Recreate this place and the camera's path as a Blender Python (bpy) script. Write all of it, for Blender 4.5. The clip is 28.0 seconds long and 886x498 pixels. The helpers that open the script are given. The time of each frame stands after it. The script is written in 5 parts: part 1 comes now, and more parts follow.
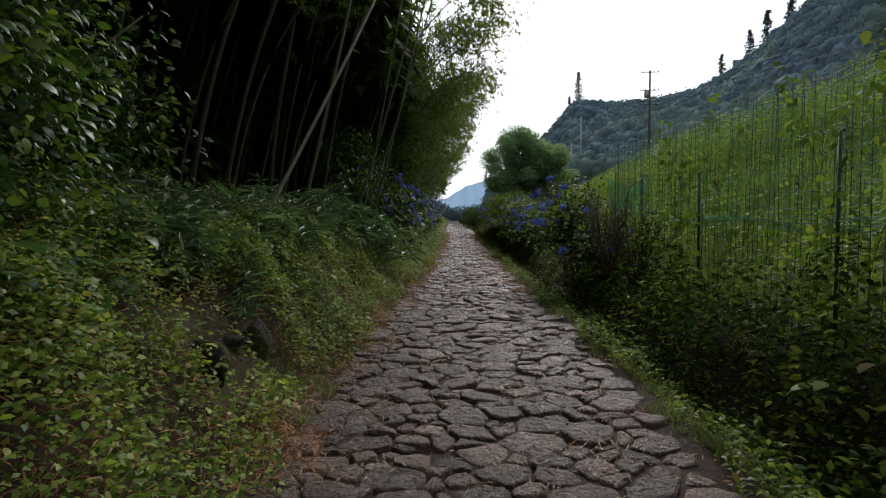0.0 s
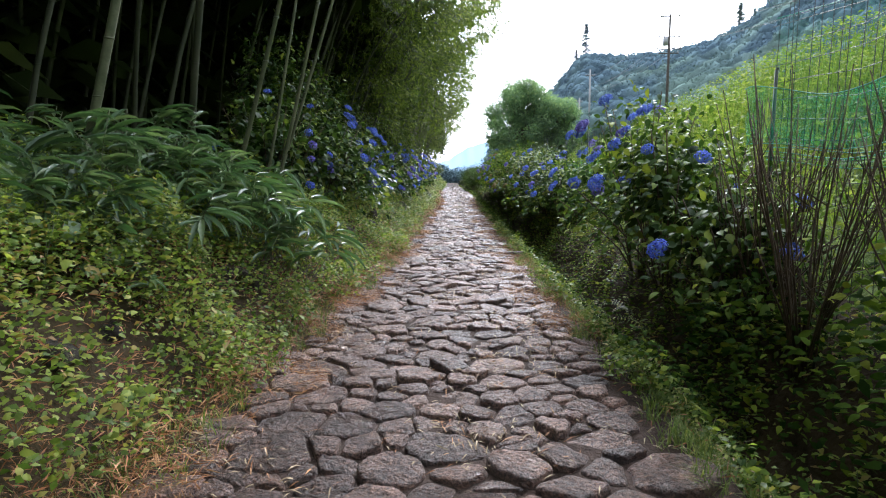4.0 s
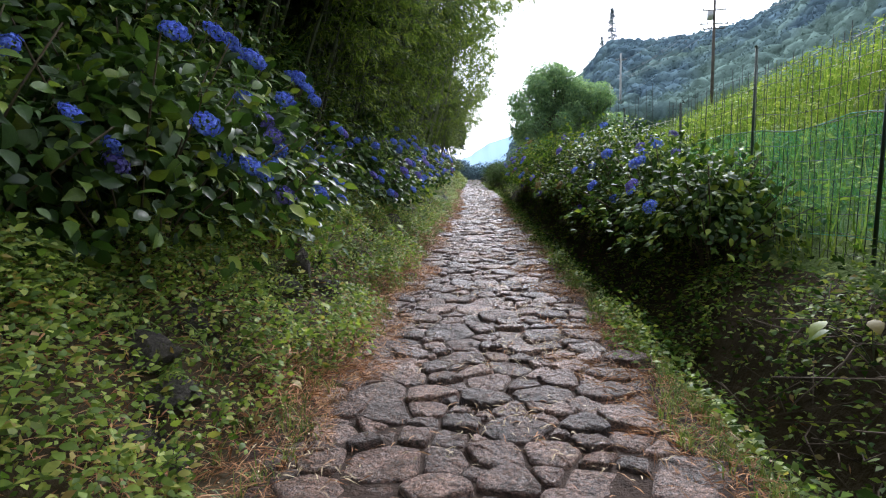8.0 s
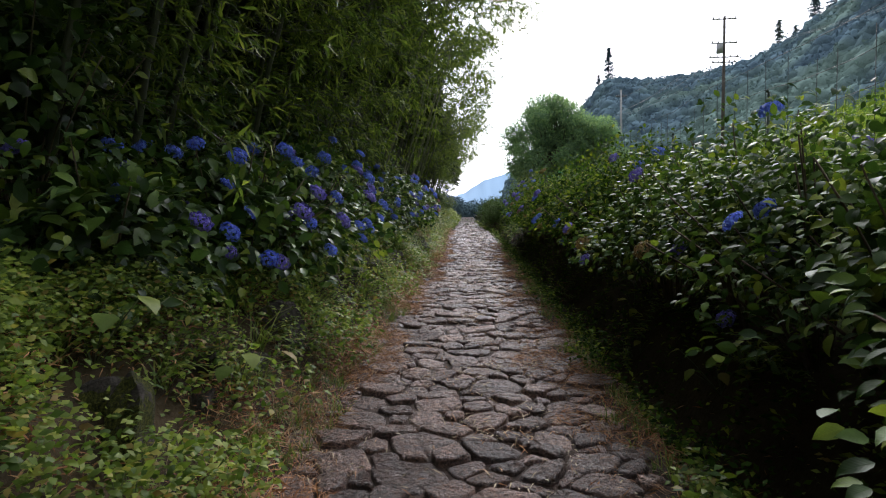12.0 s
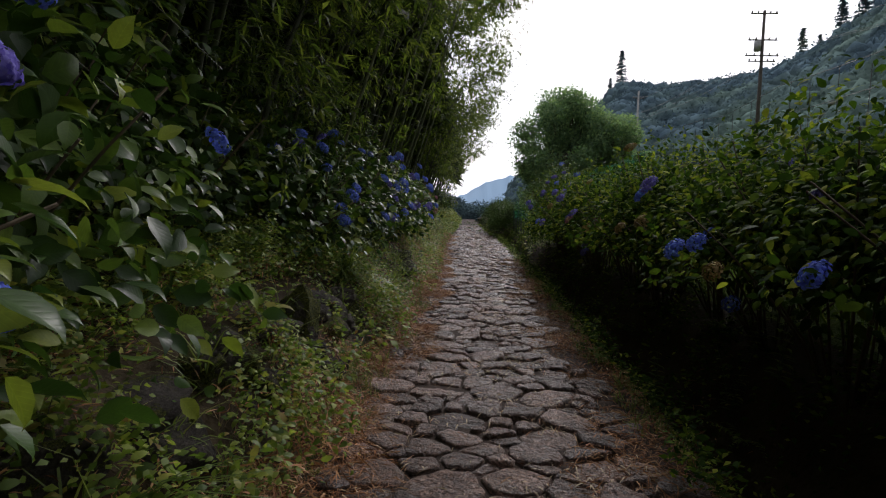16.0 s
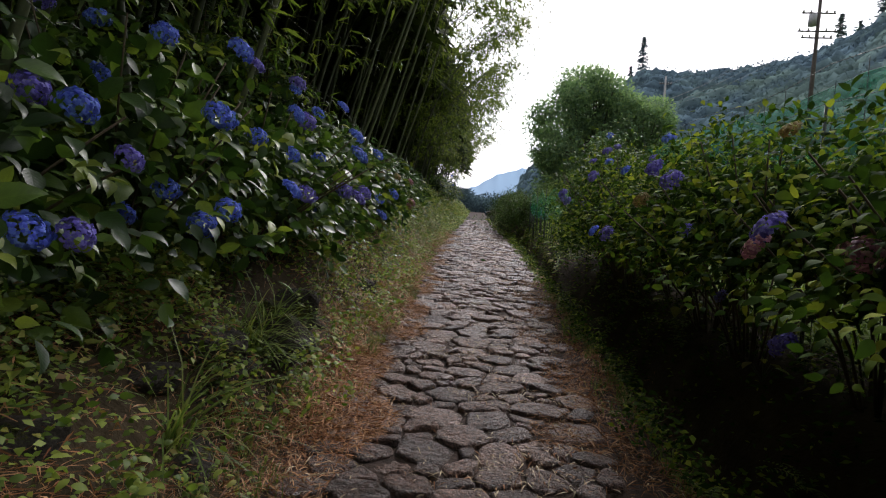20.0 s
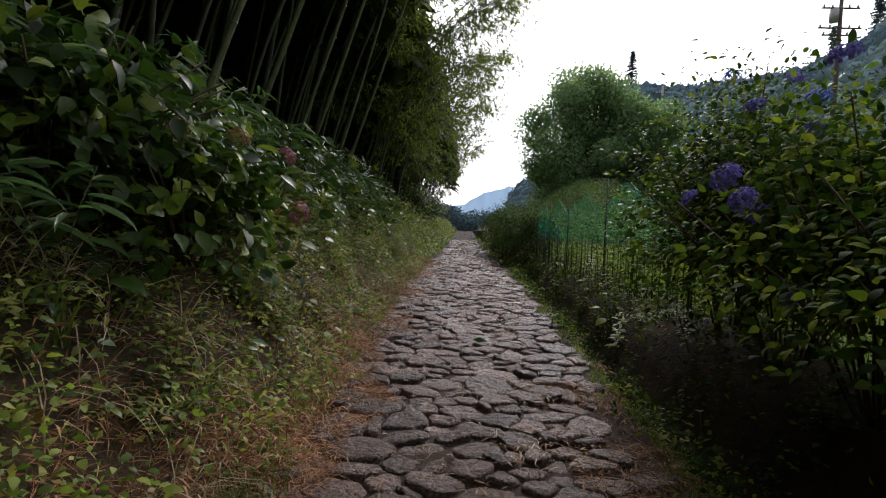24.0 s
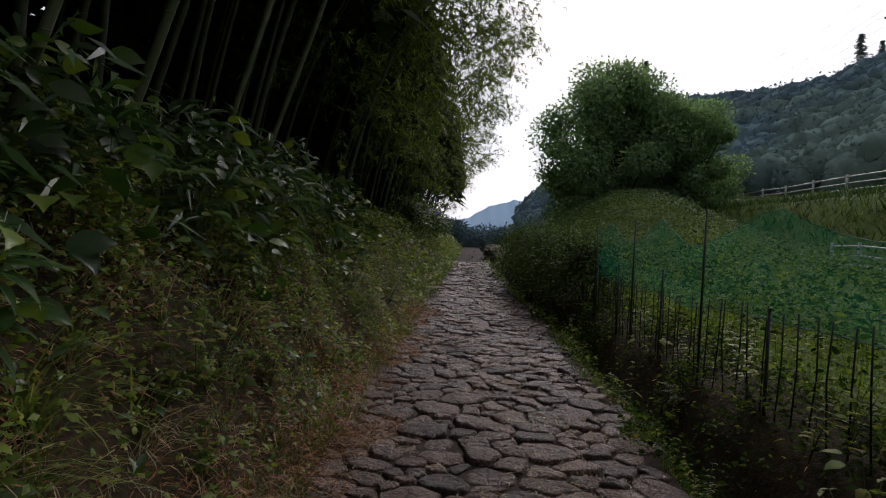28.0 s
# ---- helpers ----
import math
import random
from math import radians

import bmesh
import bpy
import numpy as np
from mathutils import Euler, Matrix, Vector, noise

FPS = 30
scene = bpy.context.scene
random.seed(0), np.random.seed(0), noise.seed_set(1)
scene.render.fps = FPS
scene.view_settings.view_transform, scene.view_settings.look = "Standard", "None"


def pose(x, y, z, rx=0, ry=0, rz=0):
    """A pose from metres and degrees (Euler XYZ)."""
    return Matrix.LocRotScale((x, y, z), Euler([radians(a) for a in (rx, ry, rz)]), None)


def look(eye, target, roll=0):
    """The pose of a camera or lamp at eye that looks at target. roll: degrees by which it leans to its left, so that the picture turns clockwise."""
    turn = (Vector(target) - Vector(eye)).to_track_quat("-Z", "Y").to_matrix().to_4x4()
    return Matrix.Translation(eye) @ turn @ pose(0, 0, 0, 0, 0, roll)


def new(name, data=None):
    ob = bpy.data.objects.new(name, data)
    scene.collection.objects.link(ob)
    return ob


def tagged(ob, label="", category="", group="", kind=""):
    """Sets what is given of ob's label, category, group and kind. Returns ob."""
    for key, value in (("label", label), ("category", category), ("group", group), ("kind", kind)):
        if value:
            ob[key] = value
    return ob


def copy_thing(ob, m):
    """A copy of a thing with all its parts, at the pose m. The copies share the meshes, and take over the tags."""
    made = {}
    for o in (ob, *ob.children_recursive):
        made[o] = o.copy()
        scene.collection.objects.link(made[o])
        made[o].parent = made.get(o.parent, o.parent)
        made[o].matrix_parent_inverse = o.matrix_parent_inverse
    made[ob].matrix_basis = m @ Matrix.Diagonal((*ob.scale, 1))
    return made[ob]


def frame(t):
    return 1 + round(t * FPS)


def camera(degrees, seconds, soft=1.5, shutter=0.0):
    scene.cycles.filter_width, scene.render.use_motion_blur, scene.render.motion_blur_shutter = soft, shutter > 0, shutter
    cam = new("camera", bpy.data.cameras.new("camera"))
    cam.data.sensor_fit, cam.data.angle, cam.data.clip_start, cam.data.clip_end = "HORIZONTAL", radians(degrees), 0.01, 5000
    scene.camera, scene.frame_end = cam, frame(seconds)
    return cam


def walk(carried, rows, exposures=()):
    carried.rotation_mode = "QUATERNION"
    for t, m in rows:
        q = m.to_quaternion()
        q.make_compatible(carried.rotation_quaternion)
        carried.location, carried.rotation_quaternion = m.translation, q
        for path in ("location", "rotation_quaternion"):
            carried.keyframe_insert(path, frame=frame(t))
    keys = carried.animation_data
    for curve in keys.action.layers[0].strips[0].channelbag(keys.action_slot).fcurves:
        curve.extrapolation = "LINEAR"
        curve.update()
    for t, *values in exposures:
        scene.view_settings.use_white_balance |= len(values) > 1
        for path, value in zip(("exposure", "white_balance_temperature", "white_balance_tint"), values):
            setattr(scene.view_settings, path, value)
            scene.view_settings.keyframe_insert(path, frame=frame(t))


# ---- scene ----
# ---- the camera and its walk ----
cam = camera(80.0, 28.0, soft=1.15)
PATH = [
    (0, (0.214, -0.535, 1.521), (0.173, 1.459, 1.383), -0.7),
    (0.5, (0.184, 0.111, 1.462), (0.144, 2.104, 1.296), -0.6),
    (1, (0.208, 0.724, 1.465), (0.17, 2.714, 1.262), -0.8),
    (1.5, (0.231, 1.374, 1.472), (0.194, 3.36, 1.234), -0.8),
    (2, (0.239, 2.032, 1.462), (0.198, 4.016, 1.211), -0.9),
    (2.5, (0.375, 2.681, 1.448), (0.325, 4.664, 1.189), -1.2),
    (3, (0.428, 3.235, 1.388), (0.379, 5.216, 1.121), -0.7),
    (3.5, (0.496, 3.846, 1.4), (0.449, 5.826, 1.121), -0.8),
    (5.5, (0.656, 6.769, 1.423), (0.581, 8.749, 1.151), -1.6),
    (6, (0.655, 7.321, 1.382), (0.555, 9.301, 1.117), -2.0),
    (6.5, (0.614, 8.002, 1.387), (0.499, 9.981, 1.121), -2.0),
    (7, (0.536, 8.71, 1.427), (0.416, 10.688, 1.159), -1.6),
    (7.5, (0.592, 9.445, 1.426), (0.456, 11.42, 1.145), -2.0),
    (8, (0.553, 10.16, 1.394), (0.418, 12.135, 1.106), -2.3),
    (8.5, (0.533, 10.827, 1.385), (0.39, 12.803, 1.11), -2.4),
    (9, (0.43, 11.511, 1.422), (0.277, 13.489, 1.171), -2.1),
    (9.5, (0.402, 12.112, 1.462), (0.257, 14.093, 1.225), -2.0),
    (10, (0.425, 12.817, 1.465), (0.292, 14.8, 1.24), -1.7),
    (10.5, (0.377, 13.496, 1.471), (0.253, 15.482, 1.266), -1.9),
    (11, (0.513, 14.103, 1.447), (0.396, 16.091, 1.259), -1.8),
    (11.5, (0.584, 14.69, 1.395), (0.478, 16.68, 1.228), -1.1),
    (12, (0.648, 15.235, 1.444), (0.538, 17.226, 1.29), -1.4),
    (12.5, (0.682, 15.92, 1.431), (0.556, 17.91, 1.278), -1.5),
    (14.5, (0.494, 18.427, 1.449), (0.395, 20.419, 1.299), 0.3),
    (15, (0.472, 19.184, 1.466), (0.36, 21.174, 1.311), 0.7),
    (15.5, (0.412, 19.867, 1.476), (0.31, 21.858, 1.318), 1.0),
    (16, (0.397, 20.619, 1.438), (0.294, 22.611, 1.285), 1.3),
    (16.5, (0.243, 21.325, 1.496), (0.149, 23.318, 1.358), 1.2),
    (17, (0.287, 21.998, 1.47), (0.194, 23.992, 1.336), 1.3),
    (17.5, (0.247, 22.674, 1.434), (0.153, 24.667, 1.292), 1.4),
    (18, (0.349, 23.285, 1.381), (0.244, 25.275, 1.217), 1.0),
    (18.5, (0.425, 24.006, 1.401), (0.307, 25.993, 1.212), 1.7),
    (19, (0.488, 24.665, 1.423), (0.355, 26.653, 1.242), 2.2),
    (19.5, (0.614, 25.362, 1.468), (0.472, 27.347, 1.277), 2.3),
    (20, (0.638, 26.079, 1.464), (0.498, 28.066, 1.278), 2.4),
    (20.5, (0.746, 26.822, 1.434), (0.623, 28.81, 1.26), 2.4),
    (21, (0.761, 27.57, 1.46), (0.661, 29.56, 1.295), 2.0),
    (21.5, (0.816, 28.29, 1.451), (0.727, 30.281, 1.282), 1.6),
    (22, (0.795, 29.094, 1.418), (0.718, 31.086, 1.264), 1.4),
    (22.5, (0.796, 29.751, 1.432), (0.718, 31.745, 1.298), 1.0),
    (24.5, (0.508, 32.122, 1.365), (0.405, 34.116, 1.254), 2.3),
    (25, (0.46, 32.829, 1.374), (0.345, 34.823, 1.268), 2.1),
    (25.5, (0.395, 33.622, 1.382), (0.278, 35.616, 1.278), 2.2),
    (26, (0.422, 34.364, 1.452), (0.303, 36.357, 1.35), 1.8),
    (26.5, (0.478, 35.05, 1.498), (0.363, 37.044, 1.397), 1.9),
    (27, (0.442, 35.739, 1.54), (0.326, 37.734, 1.465), 1.5),
    (27.5, (0.472, 36.371, 1.548), (0.344, 38.366, 1.485), 1.8),
    (28, (0.361, 36.92, 1.628), (0.245, 38.915, 1.562), 2.5),
]
walk(cam, [(t, look(eye, target, roll)) for t, eye, target, roll in PATH],
     [(0, -0.28, 6250, 12), (1, 0.72, 5850, 14), (2, 1.27, 5850, 14), (4, 1.27, 5850, 14), (6, 1.17, 5850, 14), (8, 1.06, 5850, 14), (9, 1.08, 5900, 15), (11, 0.68, 5950, 15), (14, -0.05, 6350, 17), (17, -0.42, 6350, 17), (18, -0.35, 6350, 17), (19, 0.0, 6350, 17), (20, 0.12, 6350, 17), (22, 0.12, 6350, 17), (25, -0.25, 6350, 17), (28, -0.88, 6350, 17)])

# ---- world, sun ----
SUN_AZ, SUN_EL = radians(16), radians(34)      # from +y towards +x
world = bpy.data.worlds.new("world")
scene.world = world
world.use_nodes = True
wt = world.node_tree
wt.nodes.clear()
wout = wt.nodes.new("ShaderNodeOutputWorld")
wbg = wt.nodes.new("ShaderNodeBackground")
sky = wt.nodes.new("ShaderNodeTexSky")
sky.sky_type, sky.sun_disc = "NISHITA", False
sky.sun_elevation, sky.sun_rotation = SUN_EL, SUN_AZ
sky.air_density, sky.dust_density, sky.ozone_density = 1.0, 3.0, 1.0
wcoord = wt.nodes.new("ShaderNodeTexCoord")
wnoise = wt.nodes.new("ShaderNodeTexNoise")
wnoise.inputs["Scale"].default_value, wnoise.inputs["Detail"].default_value = 3.2, 6.0
wmap = wt.nodes.new("ShaderNodeMapping")
wmap.inputs["Scale"].default_value = (1, 1, 2.6)
wramp = wt.nodes.new("ShaderNodeValToRGB")
wramp.color_ramp.elements[0].position, wramp.color_ramp.elements[0].color = 0.34, (0.5, 0.5, 0.5, 1)
wramp.color_ramp.elements[1].position, wramp.color_ramp.elements[1].color = 0.50, (1, 1, 1, 1)
wmix = wt.nodes.new("ShaderNodeMixRGB")
wt.links.new(wcoord.outputs["Generated"], wmap.inputs["Vector"])
wt.links.new(wmap.outputs["Vector"], wnoise.inputs["Vector"])
wt.links.new(wnoise.outputs["Fac"], wramp.inputs["Fac"])
wdot = wt.nodes.new("ShaderNodeVectorMath")
wdot.operation = "DOT_PRODUCT"
wdot.inputs[1].default_value = (math.sin(SUN_AZ) * math.cos(SUN_EL), math.cos(SUN_AZ) * math.cos(SUN_EL), math.sin(SUN_EL))
wt.links.new(wcoord.outputs["Generated"], wdot.inputs[0])
wglow = wt.nodes.new("ShaderNodeValToRGB")
for e, (p, c) in zip([wglow.color_ramp.elements[0], wglow.color_ramp.elements[1], wglow.color_ramp.elements.new(0.55)], [(0.0, 0.26), (1.0, 1.8), (0.55, 0.42)]):
    e.position, e.color = p, (c, c, c, 1)
wt.links.new(wdot.outputs["Value"], wglow.inputs["Fac"])
wcloud = wt.nodes.new("ShaderNodeMixRGB")
wcloud.blend_type = "MULTIPLY"
wcloud.inputs["Fac"].default_value = 1.0
wcloud.inputs["Color1"].default_value = (26, 26.3, 26.8, 1)    # thin bright cloud, brightest round the sun
wt.links.new(wglow.outputs["Color"], wcloud.inputs["Color2"])
wt.links.new(wcloud.outputs["Color"], wmix.inputs["Color2"])
wt.links.new(wramp.outputs["Color"], wmix.inputs["Fac"])
wt.links.new(sky.outputs["Color"], wmix.inputs["Color1"])
wt.links.new(wmix.outputs["Color"], wbg.inputs["Color"])
wbg.inputs["Strength"].default_value = 0.10
wt.links.new(wbg.outputs["Background"], wout.inputs["Surface"])

sun_data = bpy.data.lights.new("sun", "SUN")
sun_data.energy, sun_data.angle, sun_data.color = 2.6, radians(12), (1.0, 0.97, 0.92)
sun = new("sun", sun_data)
sun.matrix_world = look((0, 0, 60), (-60 * math.sin(SUN_AZ) / math.tan(SUN_EL), -60 * math.cos(SUN_AZ) / math.tan(SUN_EL), 0))


# ---- materials ----
def nodes_of(name):
    m = bpy.data.materials.new(name)
    m.use_nodes = True
    t = m.node_tree
    b = t.nodes["Principled BSDF"]
    return m, t, b


def ramp(t, fac, stops):
    r = t.nodes.new("ShaderNodeValToRGB")
    els = r.color_ramp.elements
    while len(els) < len(stops):
        els.new(0.5)
    for e, (p, c) in zip(els, stops):
        e.position, e.color = p, (*c, 1)
    t.links.new(fac, r.inputs["Fac"])
    return r.outputs["Color"]


def noise_tex(t, scale, detail=6.0, rough=0.6, vec=None):
    n = t.nodes.new("ShaderNodeTexNoise")
    n.inputs["Scale"].default_value, n.inputs["Detail"].default_value, n.inputs["Roughness"].default_value = scale, detail, rough
    if vec is None:
        g = t.nodes.new("ShaderNodeNewGeometry")
        vec = g.outputs["Position"]
    t.links.new(vec, n.inputs["Vector"])
    return n.outputs["Fac"]


def mixc(t, fac, a, b, mode="MIX"):
    m = t.nodes.new("ShaderNodeMixRGB")
    m.blend_type = mode
    for s, v in (("Fac", fac), ("Color1", a), ("Color2", b)):
        if isinstance(v, bpy.types.NodeSocket):
            t.links.new(v, m.inputs[s])
        else:
            m.inputs[s].default_value = v if s == "Fac" else (*v, 1)
    return m.outputs["Color"]


def bump(t, b, height, strength=0.4, dist=0.01):
    n = t.nodes.new("ShaderNodeBump")
    n.inputs["Strength"].default_value, n.inputs["Distance"].default_value = strength, dist
    t.links.new(height, n.inputs["Height"])
    t.links.new(n.outputs["Normal"], b.inputs["Normal"])


def math_node(t, op, a, b=None):
    n = t.nodes.new("ShaderNodeMath")
    n.operation = op
    for k, v in enumerate((a, b)):
        if isinstance(v, bpy.types.NodeSocket):
            t.links.new(v, n.inputs[k])
        elif v is not None:
            n.inputs[k].default_value = v
    return n.outputs[0]


def veins(t, kind):
    """Height of a leaf's blade between its veins: 1 pinnate, 2 parallel."""
    at = t.nodes.new("ShaderNodeAttribute")
    at.attribute_name = "blade"
    sp = t.nodes.new("ShaderNodeSeparateXYZ")
    t.links.new(at.outputs["Vector"], sp.inputs[0])
    side = math_node(t, "ABSOLUTE", sp.outputs[1])
    if kind == 1:
        f = math_node(t, "SUBTRACT", math_node(t, "MULTIPLY", sp.outputs[0], 8.0), math_node(t, "MULTIPLY", side, 6.5))
    else:
        f = math_node(t, "MULTIPLY", side, 11.0)
    f = math_node(t, "ABSOLUTE", math_node(t, "SUBTRACT", math_node(t, "FRACT", f), 0.5))
    f = math_node(t, "SUBTRACT", 1.0, math_node(t, "POWER", math_node(t, "MULTIPLY", f, 2.0), 3.0))
    mid = math_node(t, "MINIMUM", math_node(t, "MULTIPLY", side, 22.0), 1.0)
    return math_node(t, "MULTIPLY", f, mid)


def leaf_material(name, stops, rough=0.45, trans=0.35, spec=0.3, vein=0):
    """Foliage: colour from leaf to leaf, a little light let through."""
    m, t, b = nodes_of(name)
    g = t.nodes.new("ShaderNodeNewGeometry")
    col = ramp(t, g.outputs["Random Per Island"], stops)
    big = noise_tex(t, 0.9, 3)
    col = mixc(t, 1.0, col, ramp(t, big, [(0.3, (0.62, 0.66, 0.6)), (0.7, (1.25, 1.2, 1.1))]), "MULTIPLY")
    fine = noise_tex(t, 40, 2)
    col = mixc(t, 0.5, col, ramp(t, fine, [(0.3, (0.75, 0.75, 0.75)), (0.7, (1.2, 1.2, 1.15))]), "MULTIPLY")
    if vein:
        v = veins(t, vein)
        col = mixc(t, 1.0, col, ramp(t, v, [(0.0, (1.16, 1.14, 1.08)), (0.5, (0.98, 0.98, 0.98))]), "MULTIPLY")
        bump(t, b, v, 0.12, 0.003)
    t.links.new(col, b.inputs["Base Color"])
    b.inputs["Roughness"].default_value = rough
    b.inputs["Specular IOR Level"].default_value = spec
    tr = t.nodes.new("ShaderNodeBsdfTranslucent")
    t.links.new(mixc(t, 1.0, col, (1.2, 1.3, 0.72), "MULTIPLY"), tr.inputs["Color"])
    mx = t.nodes.new("ShaderNodeMixShader")
    mx.inputs["Fac"].default_value = trans
    t.links.new(b.outputs["BSDF"], mx.inputs[1])
    t.links.new(tr.outputs["BSDF"], mx.inputs[2])
    t.links.new(mx.outputs["Shader"], t.nodes["Material Output"].inputs["Surface"])
    return m


def plain_material(name, a, c, scale=8.0, rough=0.7, metal=0.0, bumps=0.3, dist=0.004, fine=60.0):
    """Two tones by noise, with fine relief."""
    m, t, b = nodes_of(name)
    col = ramp(t, noise_tex(t, scale), [(0.3, a), (0.7, c)])
    col = mixc(t, 0.5, col, ramp(t, noise_tex(t, fine, 3), [(0.3, (0.7, 0.7, 0.7)), (0.7, (1.25, 1.25, 1.25))]), "MULTIPLY")
    t.links.new(col, b.inputs["Base Color"])
    b.inputs["Roughness"].default_value, b.inputs["Metallic"].default_value = rough, metal
    b.inputs["Specular IOR Level"].default_value = 0.15 if rough > 0.75 else 0.5
    bump(t, b, noise_tex(t, fine, 5), bumps, dist)
    return m


def stone_material():
    m, t, b = nodes_of("paving_stone")
    info = t.nodes.new("ShaderNodeObjectInfo")
    g = t.nodes.new("ShaderNodeNewGeometry")
    add = t.nodes.new("ShaderNodeMath")
    add.operation = "ADD"
    t.links.new(info.outputs["Random"], add.inputs[0])
    t.links.new(g.outputs["Random Per Island"], add.inputs[1])
    fr = t.nodes.new("ShaderNodeMath")
    fr.operation = "FRACT"
    t.links.new(add.outputs[0], fr.inputs[0])
    tone = ramp(t, fr.outputs[0], [(0.0, (0.042, 0.024, 0.018)), (0.35, (0.080, 0.047, 0.035)), (0.7, (0.120, 0.073, 0.055)), (1.0, (0.180, 0.116, 0.090))])
    blot = ramp(t, noise_tex(t, 7.0, 6), [(0.34, (0.55, 0.53, 0.53)), (0.66, (1.45, 1.40, 1.36))])
    pores = noise_tex(t, 52, 8, 0.82)
    grit = ramp(t, pores, [(0.40, (0.18, 0.17, 0.17)), (0.50, (1.0, 0.99, 0.98)), (0.64, (2.5, 2.45, 2.4))])
    col = mixc(t, 1.0, mixc(t, 1.0, tone, blot, "MULTIPLY"), grit, "MULTIPLY")
    t.links.new(col, b.inputs["Base Color"])
    t.links.new(ramp(t, noise_tex(t, 2.2, 6), [(0.35, (0.30, 0.30, 0.30)), (0.65, (0.62, 0.62, 0.62))]), b.inputs["Roughness"])
    b.inputs["Specular IOR Level"].default_value = 0.5
    rough_h = t.nodes.new("ShaderNodeMath")
    rough_h.operation = "MULTIPLY_ADD"
    rough_h.inputs[1].default_value = 0.35
    t.links.new(pores, rough_h.inputs[0])
    t.links.new(noise_tex(t, 22, 5, 0.65), rough_h.inputs[2])
    bump(t, b, rough_h.outputs[0], 1.0, 0.085)
    return m


def hazed_wood_material():
    """Tree crowns seen through hundreds of metres of moist air: that haze painted into crown by crown tones, matt."""
    m, t, b = nodes_of("hazed_far_wood")
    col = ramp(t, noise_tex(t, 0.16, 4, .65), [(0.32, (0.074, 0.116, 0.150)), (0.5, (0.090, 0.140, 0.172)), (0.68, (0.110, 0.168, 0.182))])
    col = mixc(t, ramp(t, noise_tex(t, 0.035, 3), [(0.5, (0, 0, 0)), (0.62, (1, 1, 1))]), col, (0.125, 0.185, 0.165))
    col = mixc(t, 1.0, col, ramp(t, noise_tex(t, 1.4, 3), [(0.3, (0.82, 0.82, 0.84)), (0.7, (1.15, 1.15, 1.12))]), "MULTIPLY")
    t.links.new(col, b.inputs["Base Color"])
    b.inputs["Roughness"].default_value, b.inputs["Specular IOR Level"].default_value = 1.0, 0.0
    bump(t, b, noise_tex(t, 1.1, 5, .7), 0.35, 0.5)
    tr = t.nodes.new("ShaderNodeBsdfTranslucent")
    t.links.new(col, tr.inputs["Color"])
    mx = t.nodes.new("ShaderNodeMixShader")
    mx.inputs["Fac"].default_value = 0.14
    t.links.new(b.outputs["BSDF"], mx.inputs[1])
    t.links.new(tr.outputs["BSDF"], mx.inputs[2])
    t.links.new(mx.outputs["Shader"], t.nodes["Material Output"].inputs["Surface"])
    return m


M = {}
M["stone"] = stone_material()
M["soil"] = plain_material("path_soil", (0.022, 0.015, 0.012), (0.062, 0.042, 0.032), 14, 0.9, bumps=0.9, dist=0.02)
M["litter"] = leaf_material("dry_needles", [(0, (0.115, 0.045, 0.018)), (0.5, (0.29, 0.125, 0.052)), (1, (0.46, 0.27, 0.15))], 0.75, 0.08)
M["straw"] = leaf_material("pale_straw", [(0, (0.22, 0.16, 0.10)), (1, (0.52, 0.42, 0.30))], 0.7, 0.1)
def mossy_rock(name, share):
    m, t, b = nodes_of(name)
    rock = mixc(t, 1.0, ramp(t, noise_tex(t, 6), [(0.3, (0.026, 0.022, 0.019)), (0.7, (0.115, 0.100, 0.086))]), ramp(t, noise_tex(t, 60, 4), [(0.3, (0.5, 0.5, 0.5)), (0.7, (1.4, 1.4, 1.4))]), "MULTIPLY")
    moss = ramp(t, noise_tex(t, 70, 6, .75), [(0.36, (0.010, 0.016, 0.003)), (0.52, (0.070, 0.080, 0.012)), (0.68, (0.19, 0.19, 0.028))])
    fac = ramp(t, noise_tex(t, 4.5, 8, .7), [(share, (0, 0, 0)), (share + .05, (1, 1, 1))])
    t.links.new(mixc(t, fac, rock, moss), b.inputs["Base Color"])
    b.inputs["Roughness"].default_value = 0.9
    b.inputs["Specular IOR Level"].default_value = 0.2
    bump(t, b, noise_tex(t, 34, 9, 0.8), 1.0, 0.08)
    return m


M["rock"] = mossy_rock("mossy_rock", .54)
M["moss"] = mossy_rock("moss", .44)
M["cover"] = leaf_material("groundcover", [(0, (0.056, 0.102, 0.020)), (0.45, (0.145, 0.212, 0.042)), (0.86, (0.28, 0.340, 0.075)), (0.95, (0.33, 0.29, 0.09)), (1, (0.20, 0.12, 0.055))], 0.52, 0.48, spec=0.24)
M["hyd"] = leaf_material("hydrangea_leaf", [(0, (0.016, 0.038, 0.011)), (0.5, (0.042, 0.088, 0.020)), (0.85, (0.108, 0.178, 0.036)), (1, (0.24, 0.29, 0.05))], 0.42, 0.30, spec=0.32, vein=1)
M["hyd_matt"] = leaf_material("dull_hydrangea_leaf", [(0, (0.016, 0.036, 0.009)), (0.5, (0.042, 0.084, 0.015)), (0.8, (0.120, 0.185, 0.026)), (1, (0.30, 0.33, 0.05))], 0.75, 0.34, spec=0.05)
M["hyd_light"] = leaf_material("pale_hydrangea_leaf", [(0, (0.020, 0.045, 0.012)), (0.5, (0.050, 0.098, 0.022)), (0.8, (0.115, 0.185, 0.034)), (1, (0.26, 0.31, 0.05))], 0.55, 0.26, spec=0.2, vein=1)
